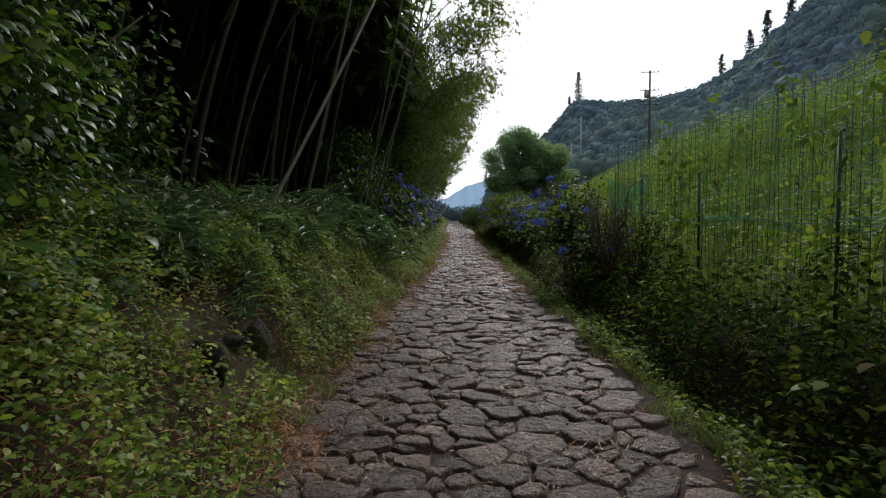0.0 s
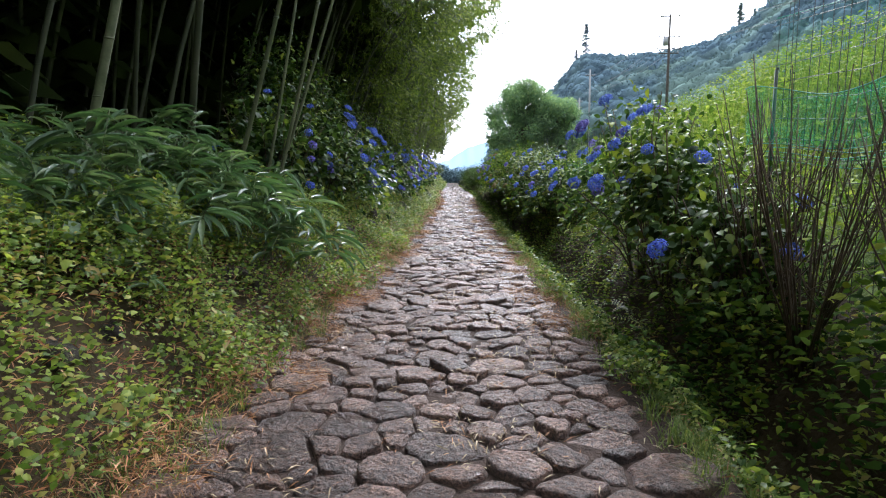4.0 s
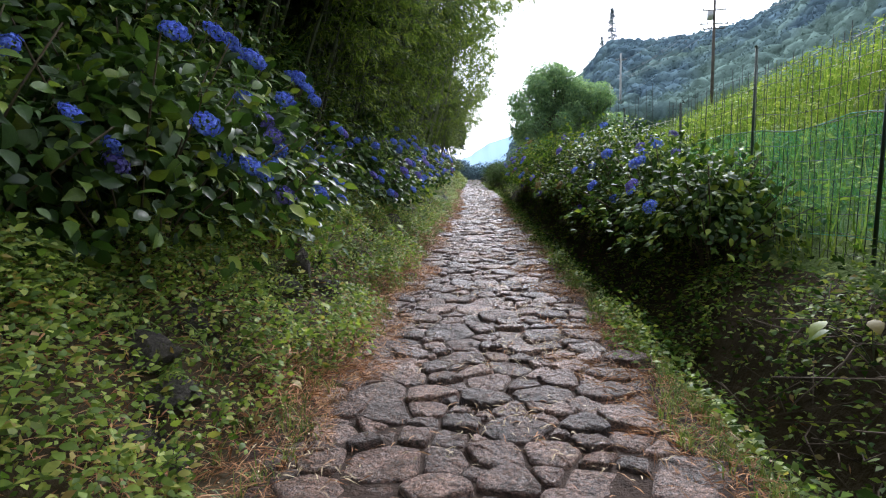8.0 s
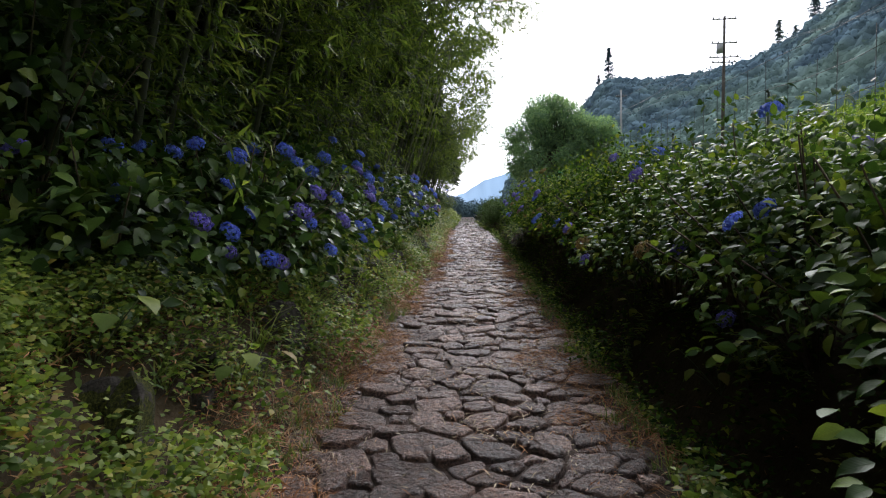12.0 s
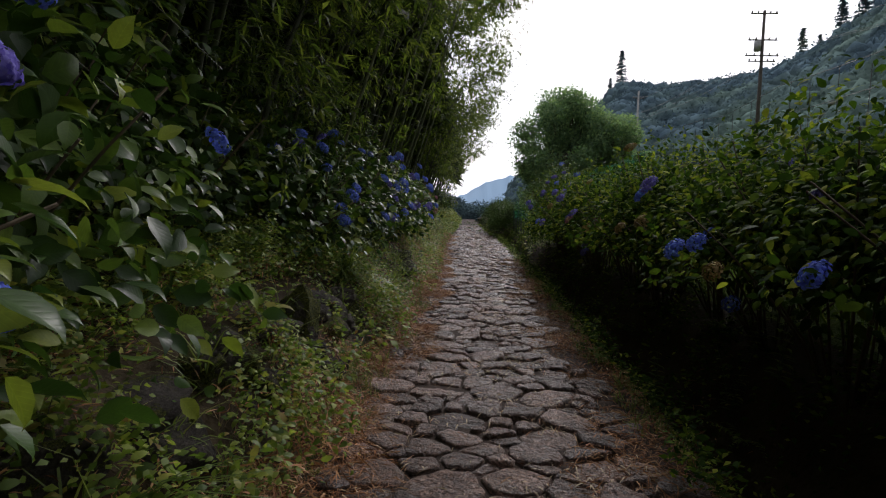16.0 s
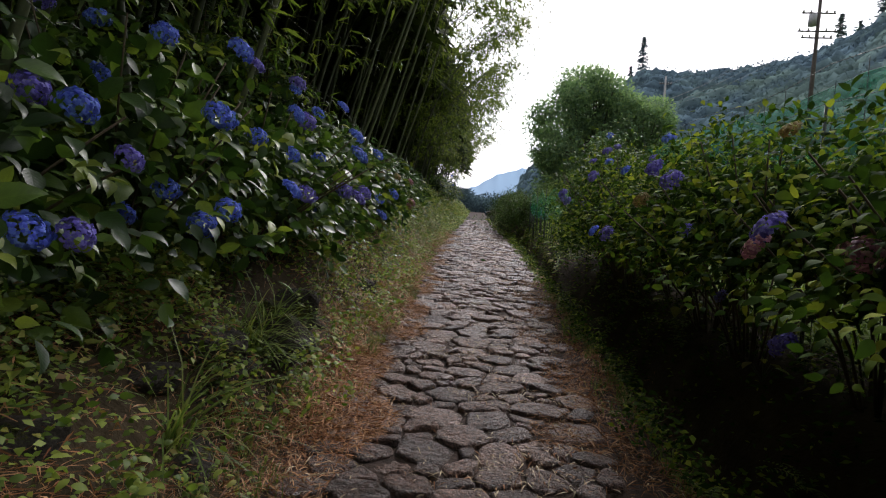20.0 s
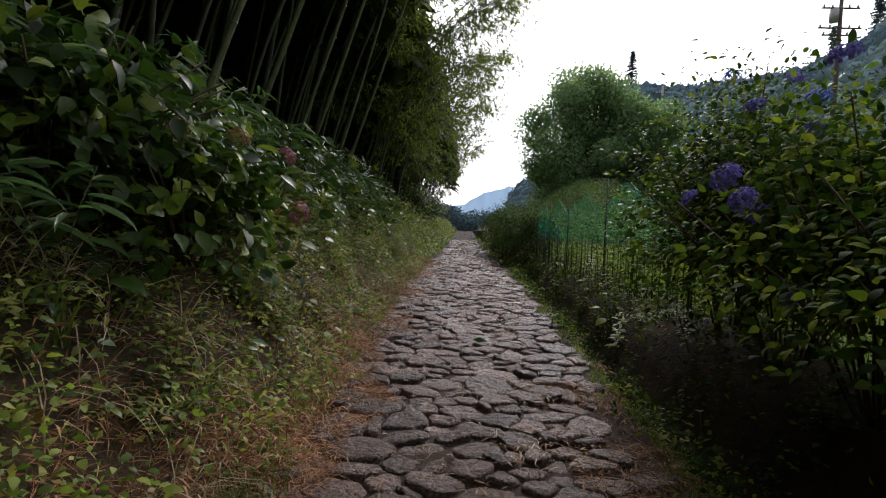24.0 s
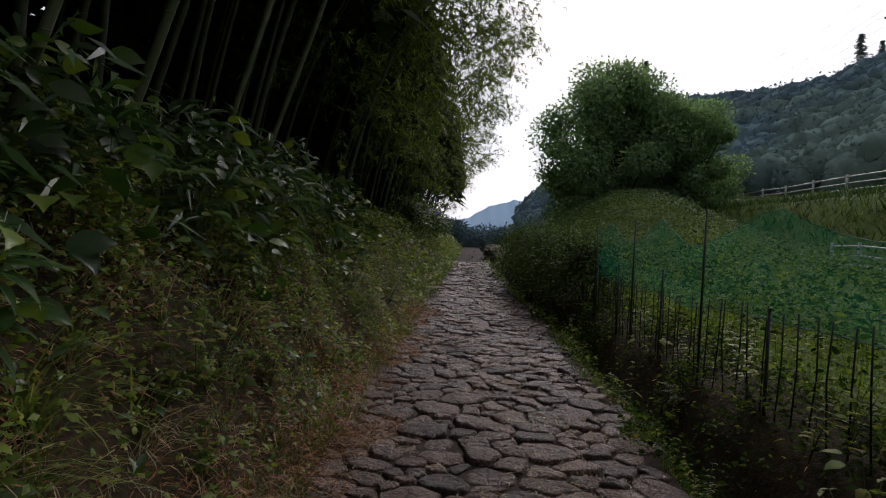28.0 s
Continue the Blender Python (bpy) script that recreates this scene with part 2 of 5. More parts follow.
M["bamboo_leaf"] = leaf_material("bamboo_leaf", [(0, (0.040, 0.070, 0.017)), (0.6, (0.105, 0.150, 0.034)), (1, (0.24, 0.28, 0.065))], 0.5, 0.62, spec=0.2)
# bamboo leaf darkened and less translucent: the grove's shade put into its colour
M["grove_leaf"] = leaf_material("shaded_grove_leaf", [(0, (0.016, 0.026, 0.009)), (0.6, (0.032, 0.048, 0.014)), (1, (0.060, 0.080, 0.024))], 0.7, 0.2, spec=0.1)
M["sasa"] = leaf_material("sasa_leaf", [(0, (0.040, 0.088, 0.044)), (0.6, (0.092, 0.165, 0.080)), (1, (0.19, 0.26, 0.15))], 0.38, 0.36, spec=0.5, vein=2)
M["grass"] = leaf_material("grass", [(0, (0.07, 0.12, 0.025)), (0.6, (0.145, 0.20, 0.045)), (1, (0.27, 0.29, 0.09))], 0.45, 0.45, spec=0.4)
M["field"] = leaf_material("meadow_grass", [(0, (0.085, 0.15, 0.03)), (0.6, (0.17, 0.25, 0.05)), (1, (0.30, 0.34, 0.09))], 0.65, 0.4, spec=0.08)
M["tree_leaf"] = leaf_material("tree_leaf", [(0, (0.028, 0.058, 0.020)), (0.6, (0.062, 0.110, 0.035)), (1, (0.11, 0.165, 0.05))], 0.65, 0.3, spec=0.08)
M["hazed_wood_leaf"] = hazed_wood_material()
# leaf colour paled and blued to carry the haze in front of the crowns
M["hazed_crown_leaf"] = leaf_material("hazed_broad_crown", [(0, (0.125, 0.205, 0.150)), (0.6, (0.195, 0.295, 0.195)), (1, (0.27, 0.37, 0.21))], 0.7, 0.58, spec=0.12)
M["ground"] = plain_material("earth", (0.026, 0.020, 0.011), (0.066, 0.048, 0.026), 3, 0.95, bumps=0.8, dist=0.03, fine=25)
M["meadow"] = plain_material("meadow_ground", (0.06, 0.095, 0.025), (0.12, 0.16, 0.045), 2, 0.95, bumps=0.8, dist=0.03, fine=25)
M["bark"] = plain_material("bark", (0.035, 0.028, 0.022), (0.12, 0.10, 0.08), 10, 0.9, bumps=0.9, dist=0.01, fine=40)
M["twig"] = plain_material("twig", (0.05, 0.04, 0.028), (0.13, 0.10, 0.07), 12, 0.85)
M["stem"] = plain_material("green_stem", (0.05, 0.07, 0.025), (0.10, 0.12, 0.05), 12, 0.6)
# one culm colour in two tones: dark for grove shade, lighter where lit
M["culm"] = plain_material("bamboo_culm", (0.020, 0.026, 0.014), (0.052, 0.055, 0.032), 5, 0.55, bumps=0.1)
M["lit_culm"] = plain_material("lit_bamboo_culm", (0.050, 0.064, 0.034), (0.125, 0.13, 0.075), 5, 0.45, bumps=0.1)
M["blue"] = leaf_material("blue_petal", [(0, (0.070, 0.095, 0.64)), (0.5, (0.105, 0.155, 0.80)), (1, (0.17, 0.26, 0.90))], 0.65, 0.35, spec=0.12)
M["violet"] = leaf_material("violet_petal", [(0, (0.105, 0.080, 0.48)), (0.6, (0.155, 0.125, 0.60)), (1, (0.23, 0.21, 0.68))], 0.65, 0.3, spec=0.12)
M["pink"] = leaf_material("pink_petal", [(0, (0.26, 0.09, 0.20)), (0.6, (0.40, 0.17, 0.30)), (1, (0.52, 0.33, 0.38))], 0.6, 0.3, spec=0.2)
M["faded"] = leaf_material("faded_petal", [(0, (0.16, 0.10, 0.05)), (0.6, (0.28, 0.19, 0.10)), (1, (0.38, 0.33, 0.18))], 0.7, 0.2, spec=0.2)
M["post"] = plain_material("green_post", (0.012, 0.026, 0.018), (0.028, 0.05, 0.035), 9, 0.5, bumps=0.1)
M["wire"] = plain_material("dark_wire", (0.012, 0.016, 0.013), (0.03, 0.034, 0.03), 9, 0.5, 0.3, bumps=0.1)
M["pole"] = plain_material("concrete_pole", (0.28, 0.28, 0.28), (0.40, 0.40, 0.39), 3, 0.8)
M["polewood"] = plain_material("brown_pole", (0.060, 0.053, 0.047), (0.10, 0.088, 0.08), 3, 0.8)
M["steel"] = plain_material("galvanised_steel", (0.26, 0.27, 0.28), (0.40, 0.41, 0.42), 6, 0.55, 0.3, bumps=0.1)
M["road"] = plain_material("asphalt", (0.045, 0.045, 0.045), (0.07, 0.07, 0.07), 3, 0.85)


def net_material(name, thin, thick):
    """A fine green net: threads with gaps."""
    m, t, b = nodes_of(name)
    b.inputs["Base Color"].default_value, b.inputs["Roughness"].default_value = (0.02, 0.34, 0.19, 1), 0.6
    tc = t.nodes.new("ShaderNodeTexCoord")
    r = ramp(t, noise_tex(t, 2.5, 4, vec=tc.outputs["Object"]), [(0.3, (thin,) * 3), (0.7, (thick,) * 3)])
    tp = t.nodes.new("ShaderNodeBsdfTransparent")
    mx = t.nodes.new("ShaderNodeMixShader")
    t.links.new(r, mx.inputs["Fac"])
    t.links.new(tp.outputs["BSDF"], mx.inputs[1])
    lit = t.nodes.new("ShaderNodeBsdfTranslucent")
    lit.inputs["Color"].default_value = (0.015, 0.27, 0.15, 1)
    both = t.nodes.new("ShaderNodeMixShader")
    both.inputs["Fac"].default_value = 0.5
    t.links.new(b.outputs["BSDF"], both.inputs[1])
    t.links.new(lit.outputs["BSDF"], both.inputs[2])
    t.links.new(both.outputs["Shader"], mx.inputs[2])
    t.links.new(mx.outputs["Shader"], t.nodes["Material Output"].inputs["Surface"])
    return m


M["net"] = net_material("green_net", .24, .44)
M["sheer_net"] = net_material("sheer_green_net", .06, .18)
VEINED = [M[k] for k in ("hyd", "hyd_light", "sasa")]
M["cord"] = plain_material("green_cord", (0.01, 0.16, 0.10), (0.02, 0.26, 0.16), 9, 0.6)


# ---- mesh tools ----
def mesh_from(name, V, T, mat, smooth=False, blade=None):
    """A triangle mesh from arrays."""
    V, T = np.asarray(V, np.float32).reshape(-1, 3), np.asarray(T, np.int32).reshape(-1, 3)
    me = bpy.data.meshes.new(name)
    me.vertices.add(len(V))
    me.vertices.foreach_set("co", V.ravel())
    me.loops.add(len(T) * 3)
    me.loops.foreach_set("vertex_index", T.ravel())
    me.polygons.add(len(T))
    me.polygons.foreach_set("loop_start", np.arange(0, len(T) * 3, 3, dtype=np.int32))
    if smooth:
        me.polygons.foreach_set("use_smooth", np.ones(len(T), bool))
    me.update(calc_edges=True)
    if blade is not None:
        me.attributes.new("blade", "FLOAT_VECTOR", "POINT").data.foreach_set("vector", np.asarray(blade, np.float32).ravel())
    me.materials.append(mat)
    return me


def piece(name, me, parent=None, label="", kind="", m=None):
    ob = new(name, me)
    if parent is not None:
        ob.parent = parent
    if m is not None:
        ob.matrix_basis = m
    return tagged(ob, label, "", "", kind)


def thing(name, label, category, group="", kind="", m=None):
    ob = new(name)
    ob.empty_display_size = 0.1
    if m is not None:
        ob.matrix_basis = m
    return tagged(ob, label, category, group, kind)


class Heap:
    """Gathers triangles."""
    def __init__(self):
        self.v, self.t, self.b, self.n = [], [], [], 0

    def add(self, V, T, B=None):
        V = np.asarray(V, np.float64).reshape(-1, 3)
        self.b.append(np.zeros_like(V) if B is None else B)
        self.v.append(V)
        self.t.append(np.asarray(T, np.int64).reshape(-1, 3) + self.n)
        self.n += len(V)

    def mesh(self, name, mat, smooth=False):
        return mesh_from(name, np.concatenate(self.v), np.concatenate(self.t), mat, smooth, np.concatenate(self.b) if mat in VEINED else None)


def unit(a):
    return a / np.maximum(np.linalg.norm(a, axis=-1, keepdims=True), 1e-9)


# leaf outlines: along, across, and how far they sag; and their triangles
OVAL = (np.array([(0, 0, 0), (.13, -.24, .04), (.13, 0, -.01), (.13, .24, .04), (.38, -.41, .05), (.38, 0, -.03), (.38, .41, .05), (.66, -.34, .0), (.66, 0, -.08), (.66, .34, .0), (.88, -.14, -.12), (.88, 0, -.17), (.88, .14, -.12), (1, 0, -.28)]),
        np.array([(0, 2, 1), (0, 3, 2)] + [t for k in (1, 4, 7) for t in ((k, k + 1, k + 4), (k, k + 4, k + 3), (k + 1, k + 2, k + 5), (k + 1, k + 5, k + 4))] + [(10, 11, 13), (11, 12, 13)]))
LEAF = (np.array([(0, 0, 0), (.14, -.24, .04), (.14, .24, .04), (.42, -.40, .04), (.42, .40, .04), (.76, -.25, -.05), (.76, .25, -.05), (1, 0, -.24)]), np.array([(0, 2, 1), (1, 2, 3), (2, 4, 3), (3, 4, 5), (4, 6, 5), (5, 6, 7)]))
SMALL = (np.array([(0, 0, 0), (.45, -.42, .05), (.45, .42, .05), (1, 0, -.12)]), np.array([(0, 2, 1), (1, 2, 3)]))
BLADE = (np.array([(0, 0, 0), (.35, -.5, 0), (.35, .5, 0), (1, 0, -.28)]), np.array([(0, 2, 1), (1, 2, 3)]))
ARCH = (np.array([(0, -.5, 0), (0, .5, 0), (.34, -.5, .0), (.34, .5, .0), (.66, -.4, -.14), (.66, .4, -.14), (.9, -.22, -.42), (.9, .22, -.42), (.98, 0, -.62)]), np.array([(0, 1, 2), (1, 3, 2), (2, 3, 4), (3, 5, 4), (4, 5, 6), (5, 7, 6), (6, 7, 8)]))
GRASS = (np.array([(0, -.5, 0), (0, .5, 0), (.55, -.38, 0), (.55, .38, 0), (1, 0, -.35)]), np.array([(0, 1, 2), (1, 3, 2), (2, 3, 4)]))


def leaves(heap, P, D, N, L, W, shape):
    """Leaves at P that run along D, with N as their upper side, L long and W wide."""
    pts, tri = shape
    D = unit(D)
    S = unit(np.cross(D, N))
    U = np.cross(S, D)
    n, k = len(P), len(pts)
    L, W = np.broadcast_to(L, (n,)), np.broadcast_to(W, (n,))
    V = (P[:, None] + D[:, None] * (pts[None, :, 0, None] * L[:, None, None]) + S[:, None] * (pts[None, :, 1, None] * W[:, None, None])
         + U[:, None] * (pts[None, :, 2, None] * L[:, None, None]))
    T = tri[None] + (np.arange(n) * k)[:, None, None]
    heap.add(V, T, np.tile(pts, (n, 1)))


def tube(heap, pts, radii, sides=6):
    """A tapered tube along pts."""
    pts = np.asarray(pts, float)
    radii = np.broadcast_to(radii, (len(pts),))
    d = unit(np.gradient(pts, axis=0))
    ref = np.where(np.abs(d[:, 2:3]) > 0.9, np.array([[1.0, 0, 0]]), np.array([[0, 0, 1.0]]))
    a = unit(np.cross(d, ref))
    b = np.cross(d, a)
    ang = np.arange(sides) * 2 * math.pi / sides
    V = pts[:, None] + radii[:, None, None] * (a[:, None] * np.cos(ang)[None, :, None] + b[:, None] * np.sin(ang)[None, :, None])
    T = []
    for i in range(len(pts) - 1):
        for j in range(sides):
            p, q = i * sides + j, i * sides + (j + 1) % sides
            T += [(p, q, p + sides), (q, q + sides, p + sides)]
    e = (len(pts) - 1) * sides
    for j in range(1, sides - 1):
        T += [(0, j + 1, j), (e, e + j, e + j + 1)]
    heap.add(V.reshape(-1, 3), T)


def box_tris(heap, x0, x1, y0, y1, z0, z1):
    V = [(x, y, z) for z in (z0, z1) for y in (y0, y1) for x in (x0, x1)]
    T = [(0, 2, 1), (1, 2, 3), (4, 5, 6), (5, 7, 6), (0, 1, 4), (1, 5, 4), (2, 6, 3), (3, 6, 7), (0, 4, 2), (2, 4, 6), (1, 3, 5), (3, 7, 5)]
    heap.add(V, T)


# ---- the lie of the land ----
def left_edge(y):
    return np.interp(y, [-6, 3, 6, 8.5, 11, 14, 20, 26, 31, 35, 38, 41, 46, 60, 90], [-.88, -.87, -.83, -.76, -.56, -.40, -.38, -.27, -.27, -.33, -.46, -.60, -.62, -.6, -.9])


def right_edge(y):
    return np.interp(y, [-6, 2, 12, 24, 40, 46, 54, 60, 90], [1.85, 1.83, 1.67, 1.62, 1.80, 1.72, 1.35, 1.25, 0.9])


def stone_edge(y):
    """Where the paving ends on the right; past it lies bare earth with needles."""
    return np.interp(y, [-6, 2, 8, 14, 21, 24, 26, 28.5, 31, 33, 37, 46, 54, 60, 90], [1.72, 1.70, 1.62, 1.54, 1.60, 1.50, 1.26, 1.36, 1.46, 1.56, 1.74, 1.72, 1.35, 1.25, 0.9])


def smooth(a, b, x):
    t = np.clip((x - a) / (b - a), 0, 1)
    return t * t * (3 - 2 * t)


def wob(x, y, s=1.0, seed=0.0):
    """Gentle unevenness, -1 to 1."""
    return (np.sin(x * 1.7 * s + 1.3 * np.sin(y * 0.9 * s + seed) + seed) + np.sin(y * 2.3 * s + 1.1 * np.sin(x * 1.1 * s + 2 * seed)) + np.sin((x + y) * 3.7 * s + seed * 3) * 0.5) / 2.5


def land(x, y):
    x, y = np.asarray(x, float), np.asarray(y, float)
    dl, dr = left_edge(y) - x, x - right_edge(y)
    dr = np.where((dr > 0) & (dr < 2), np.minimum(dr * (1 + .45 * smooth(34, 37, y)), 2.0), dr)
    # bank to the left, then the slope of the grove
    zl = np.interp(dl, [0, .12, .35, .6, .9, 1.6, 3.0, 6, 13, 30, 90, 600], [0, .03, .10, .40, .62, .80, 1.15, 1.7, 4.2, 11, 30, 60])
    rise = np.interp(y, [0, 9, 13, 30, 35, 62, 75], [.45, .35, 0, 0, .85, .85, .3])
    zl = zl + rise * smooth(.3, 1.5, dl) + 0.05 * wob(x, y, 2.0) * smooth(0.1, 0.6, dl)
    # ditch to the right, then the field
    far = smooth(33, 38, y)
    top = np.interp(y, [0, 10, 20, 28, 36, 40], [3.5, 3.5, 3.0, 2.4, 1.0, 0.6])
    zr_field = np.interp(dr, [1.25, 6.2], [0, 1])
    base = np.interp(dr, [0, .12, .28, .45, .62, .82, 1.0, 1.3], [0, -.02, -.26, -.42, -.38, .06, .26, .36])
    zr = np.where(dr < 1.3, base, 0.36 + zr_field * (top - 0.36) + np.clip(dr - 6.2, 0, 60) * 0.05)
    mound = 2.65 * np.exp(-(((x - 7.0) / np.where(x > 7.0, 2.6, 3.7)) ** 2 + ((y - 60) / 8.5) ** 2))
    zr = zr + mound * smooth(0.6, 3, dr) + 0.06 * wob(x, y, 1.2, 2) * smooth(0.2, 1, dr)
    # a road beyond the field
    road = smooth(10, 12.6, dr) * smooth(40, 50, y)
    zr = zr + road * 2.7
    z = np.where(dl > 0, zl, np.where(dr > 0, zr, -0.012))
    # wooded hill
    ox, oy = x - 0.4, y - 20
    az, dist = np.degrees(np.arctan2(ox, oy)), np.hypot(ox, oy)
    hr = np.interp(az, [2.5, 5, 8.4, 12, 15, 19, 23, 28, 32, 36, 40, 60, 90, 130], [0, 4, 12, 21, 26, 23.5, 22, 22, 24.5, 30, 37, 48, 50, 45])
    dd = np.interp(az, [0, 10, 15, 30, 45, 90], [190, 175, 152, 134, 120, 115])
    hill = hr * smooth(0.42, 1.0, dist / dd) * np.where(dist > dd, np.clip(1 - (dist / dd - 1) * 0.5, 0.3, 1), 1)
    return z + np.where(dr > 2, hill, 0)


def strip(lo, hi, step, grow, far):
    core = list(np.arange(lo, hi + 1e-6, step))
    a, s = core[0], step
    out = []
    while a > -far:
        s *= grow
        a -= s
        out.append(a)
    b, s = core[-1], step
    right = []
    while b < far:
        s *= grow
        b += s
        right.append(b)
    return np.array(out[::-1] + core + right)


gx, gy = strip(-2.6, 4.2, 0.13, 1.11, 1500), strip(-5.0, 62, 0.5, 1.11, 1500)
GX, GY = np.meshgrid(gx, gy)
GZ = land(GX, GY)
nx, ny = len(gx), len(gy)
idx = np.arange(nx * ny).reshape(ny, nx)
a, b_, c, d = idx[:-1, :-1].ravel(), idx[:-1, 1:].ravel(), idx[1:, 1:].ravel(), idx[1:, :-1].ravel()
T = np.concatenate([np.stack([a, b_, c], 1), np.stack([a, c, d], 1)])
ground_me = mesh_from("ground", np.stack([GX.ravel(), GY.ravel(), GZ.ravel()], 1), T, M["ground"], True)
ground_me.materials.append(M["meadow"])
ground_me.materials.append(M["soil"])
cx, cy = GX.ravel()[T].mean(1), GY.ravel()[T].mean(1)
mi = np.where(cx - right_edge(cy) > 1.5, 1, 0)
mi = np.where((cx > left_edge(cy) - 0.1) & (cx < right_edge(cy) + 0.12), 2, mi)
ground_me.polygons.foreach_set("material_index", mi.astype(np.int32))
ground = tagged(new("ground", ground_me), "dark damp earth banks beside the path and green meadow beyond", "ground", "", "structure")
rng = np.random.default_rng(7)


def rand_dirs(n, up=0.0):
    v = rng.normal(size=(n, 3))
    v[:, 2] += up
    return unit(v)


def flat_dirs(n):
    a = rng.uniform(0, 2 * math.pi, n)
    return np.stack([np.cos(a), np.sin(a), np.zeros(n)], 1)


UP = np.array([[0, 0, 1.0]])


# ---- hydrangeas ----
def head_mesh(name, mat, seed, flat=0.75, count=74):
    """A mophead: a dome of four-petalled florets, radius about 1."""
    r = np.random.default_rng(seed)
    h = Heap()
    k = np.arange(count) + 0.5
    phi = np.arccos(1 - 1.45 * k / count)
    th = math.pi * (1 + 5 ** 0.5) * k
    n = np.stack([np.cos(th) * np.sin(phi), np.sin(th) * np.sin(phi), np.cos(phi)], 1) + r.normal(0, 0.10, (count, 3))
    n = unit(n)
    tilt = unit(n + r.normal(0, 0.22, (count, 3)))
    for i in range(count):
        c = n[i] * np.array([1, 1, flat]) * (0.84 + 0.24 * r.random())
        a = unit(np.cross(tilt[i], [0.3, 0.2, 1.0]))
        b2 = np.cross(tilt[i], a)
        turn = r.uniform(0, 1.6)
        for q in range(4):
            w = turn + q * math.pi / 2
            d2 = a * math.cos(w) + b2 * math.sin(w) + tilt[i] * r.uniform(-0.1, 0.2)
            leaves(h, c[None], d2[None], tilt[i][None], 0.19, 0.24, LEAF)
    return h.mesh(name, mat)


HEADS = {k: [head_mesh("flower_head_" + k, M[k], 10 * s + 3, 0.52 + 0.16 * s) for s in range(2)] for k in ("blue", "violet", "pink", "faded")}


def bush(name, label, x, y, rx, ry, h, n, heads, kinds, leaf=0.12, seed=0, face=0.0, mat="hyd", low=-0.75, shape=LEAF, lift=-0.55):
    """A hydrangea: canes from one root, big paired leaves on the outside, mopheads at the cane tips."""
    r = np.random.default_rng(seed)
    n = int(n * (1.75 if shape is OVAL else 2.1))
    z0 = float(land(x, y))
    root = thing(name, label, "bush", "hydrangea bushes along the path", m=pose(x, y, z0 - 0.02))
    canes, hp = Heap(), Heap()
    m = 20
    # cane tips over a lumpy dome
    for i in range(m):
        a, u = r.uniform(0, 2 * math.pi), r.uniform(0.1, 1) ** 0.6
        tip = np.array([rx * math.cos(a) * u, ry * math.sin(a) * u, h * (1 - 0.45 * u * u) * r.uniform(0.75, 1.05)])
        t = np.linspace(0, 1, 5)[:, None]
        p = tip * t ** np.array([[1.25, 1.25, 0.85]]) + np.array([[0.12 * math.cos(a), 0.12 * math.sin(a), 0]])
        tube(canes, p, np.linspace(0.011, 0.005, 5), 4)
    piece("branchwork", canes.mesh("branchwork", M["twig"]), root, kind="stuff")
    # leaves: a shell with depth, pointing out and down
    u, a = r.uniform(low, 1, n), r.uniform(0, 2 * math.pi, n)
    s = np.sqrt(np.clip(1 - u * u, 0, 1))
    lump = 1 + 0.16 * np.sin(3 * a + seed) * s + 0.12 * np.sin(5 * a + 4 * u + seed * 2) + 0.1 * np.sin(9 * a - 6 * u)
    depth = r.beta(3.2, 1.1, n) * lump
    nrm = np.stack([np.cos(a) * s, np.sin(a) * s, u], 1)
    P = np.stack([rx * nrm[:, 0] * depth, ry * nrm[:, 1] * depth, h * 0.52 + h * 0.50 * nrm[:, 2] * depth], 1)
    P[:, 2] = np.maximum(P[:, 2] - 0.30 * smooth(.3, 1.0, np.hypot(P[:, 0] / rx, P[:, 1] / ry)), land(x + P[:, 0], y + P[:, 1]) - z0 + 0.08)
    D = nrm * np.array([1, 1, 0.35]) + r.normal(0, 0.5, (n, 3)) - np.array([0, 0, 0.25])
    N = nrm * 0.9 + np.array([0, 0, 0.7]) + r.normal(0, 0.5, (n, 3))
    L = leaf * r.uniform(0.55, 1.15, n)
    leaves(hp, P, D, N, L, L * 0.72, shape)
    # larger leaves inside, mostly hidden, added to block light through the bush
    k = n // 3
    v = unit(r.normal(size=(k, 3)) + np.array([0, 0, .5])) * r.uniform(0.15, 0.66, (k, 1))
    P = np.stack([rx * v[:, 0], ry * v[:, 1], h * 0.5 + h * 0.46 * v[:, 2]], 1)
    P[:, 2] = np.maximum(P[:, 2], land(x + P[:, 0], y + P[:, 1]) - z0 + 0.05)
    leaves(hp, P, v + r.normal(0, .5, (k, 3)), v + np.array([0, 0, .4]) + r.normal(0, .4, (k, 3)), leaf * 1.4, leaf * 1.15, LEAF)
    piece("foliage", hp.mesh("foliage", M[mat], True), root, kind="stuff")
    for i in range(heads):
        u, a = r.uniform(lift, 0.95), r.uniform(0, 2 * math.pi) if r.random() < 0.35 else face + r.normal(0, 0.75)
        s = math.sqrt(1 - u * u)
        e = np.array([rx * s * math.cos(a), ry * s * math.sin(a), h * 0.50 * u]) * r.uniform(0.98, 1.1)
        p = e + np.array([0, 0, h * 0.52])
        k = kinds[int(r.integers(len(kinds)))]
        size = r.uniform(0.055, 0.085)
        q = Vector((e[0] / rx, e[1] / ry, 0.9)).to_track_quat("Z", "Y").to_matrix().to_4x4()
        ob = piece("flower_head", HEADS[k][int(r.integers(2))], root, {"blue": "", "violet": "", "pink": "dusky pink flower head", "faded": "faded brownish flower head"}[k])
        ob.matrix_basis = Matrix.Translation(p) @ q @ Matrix.Scale(size, 4)
    return root


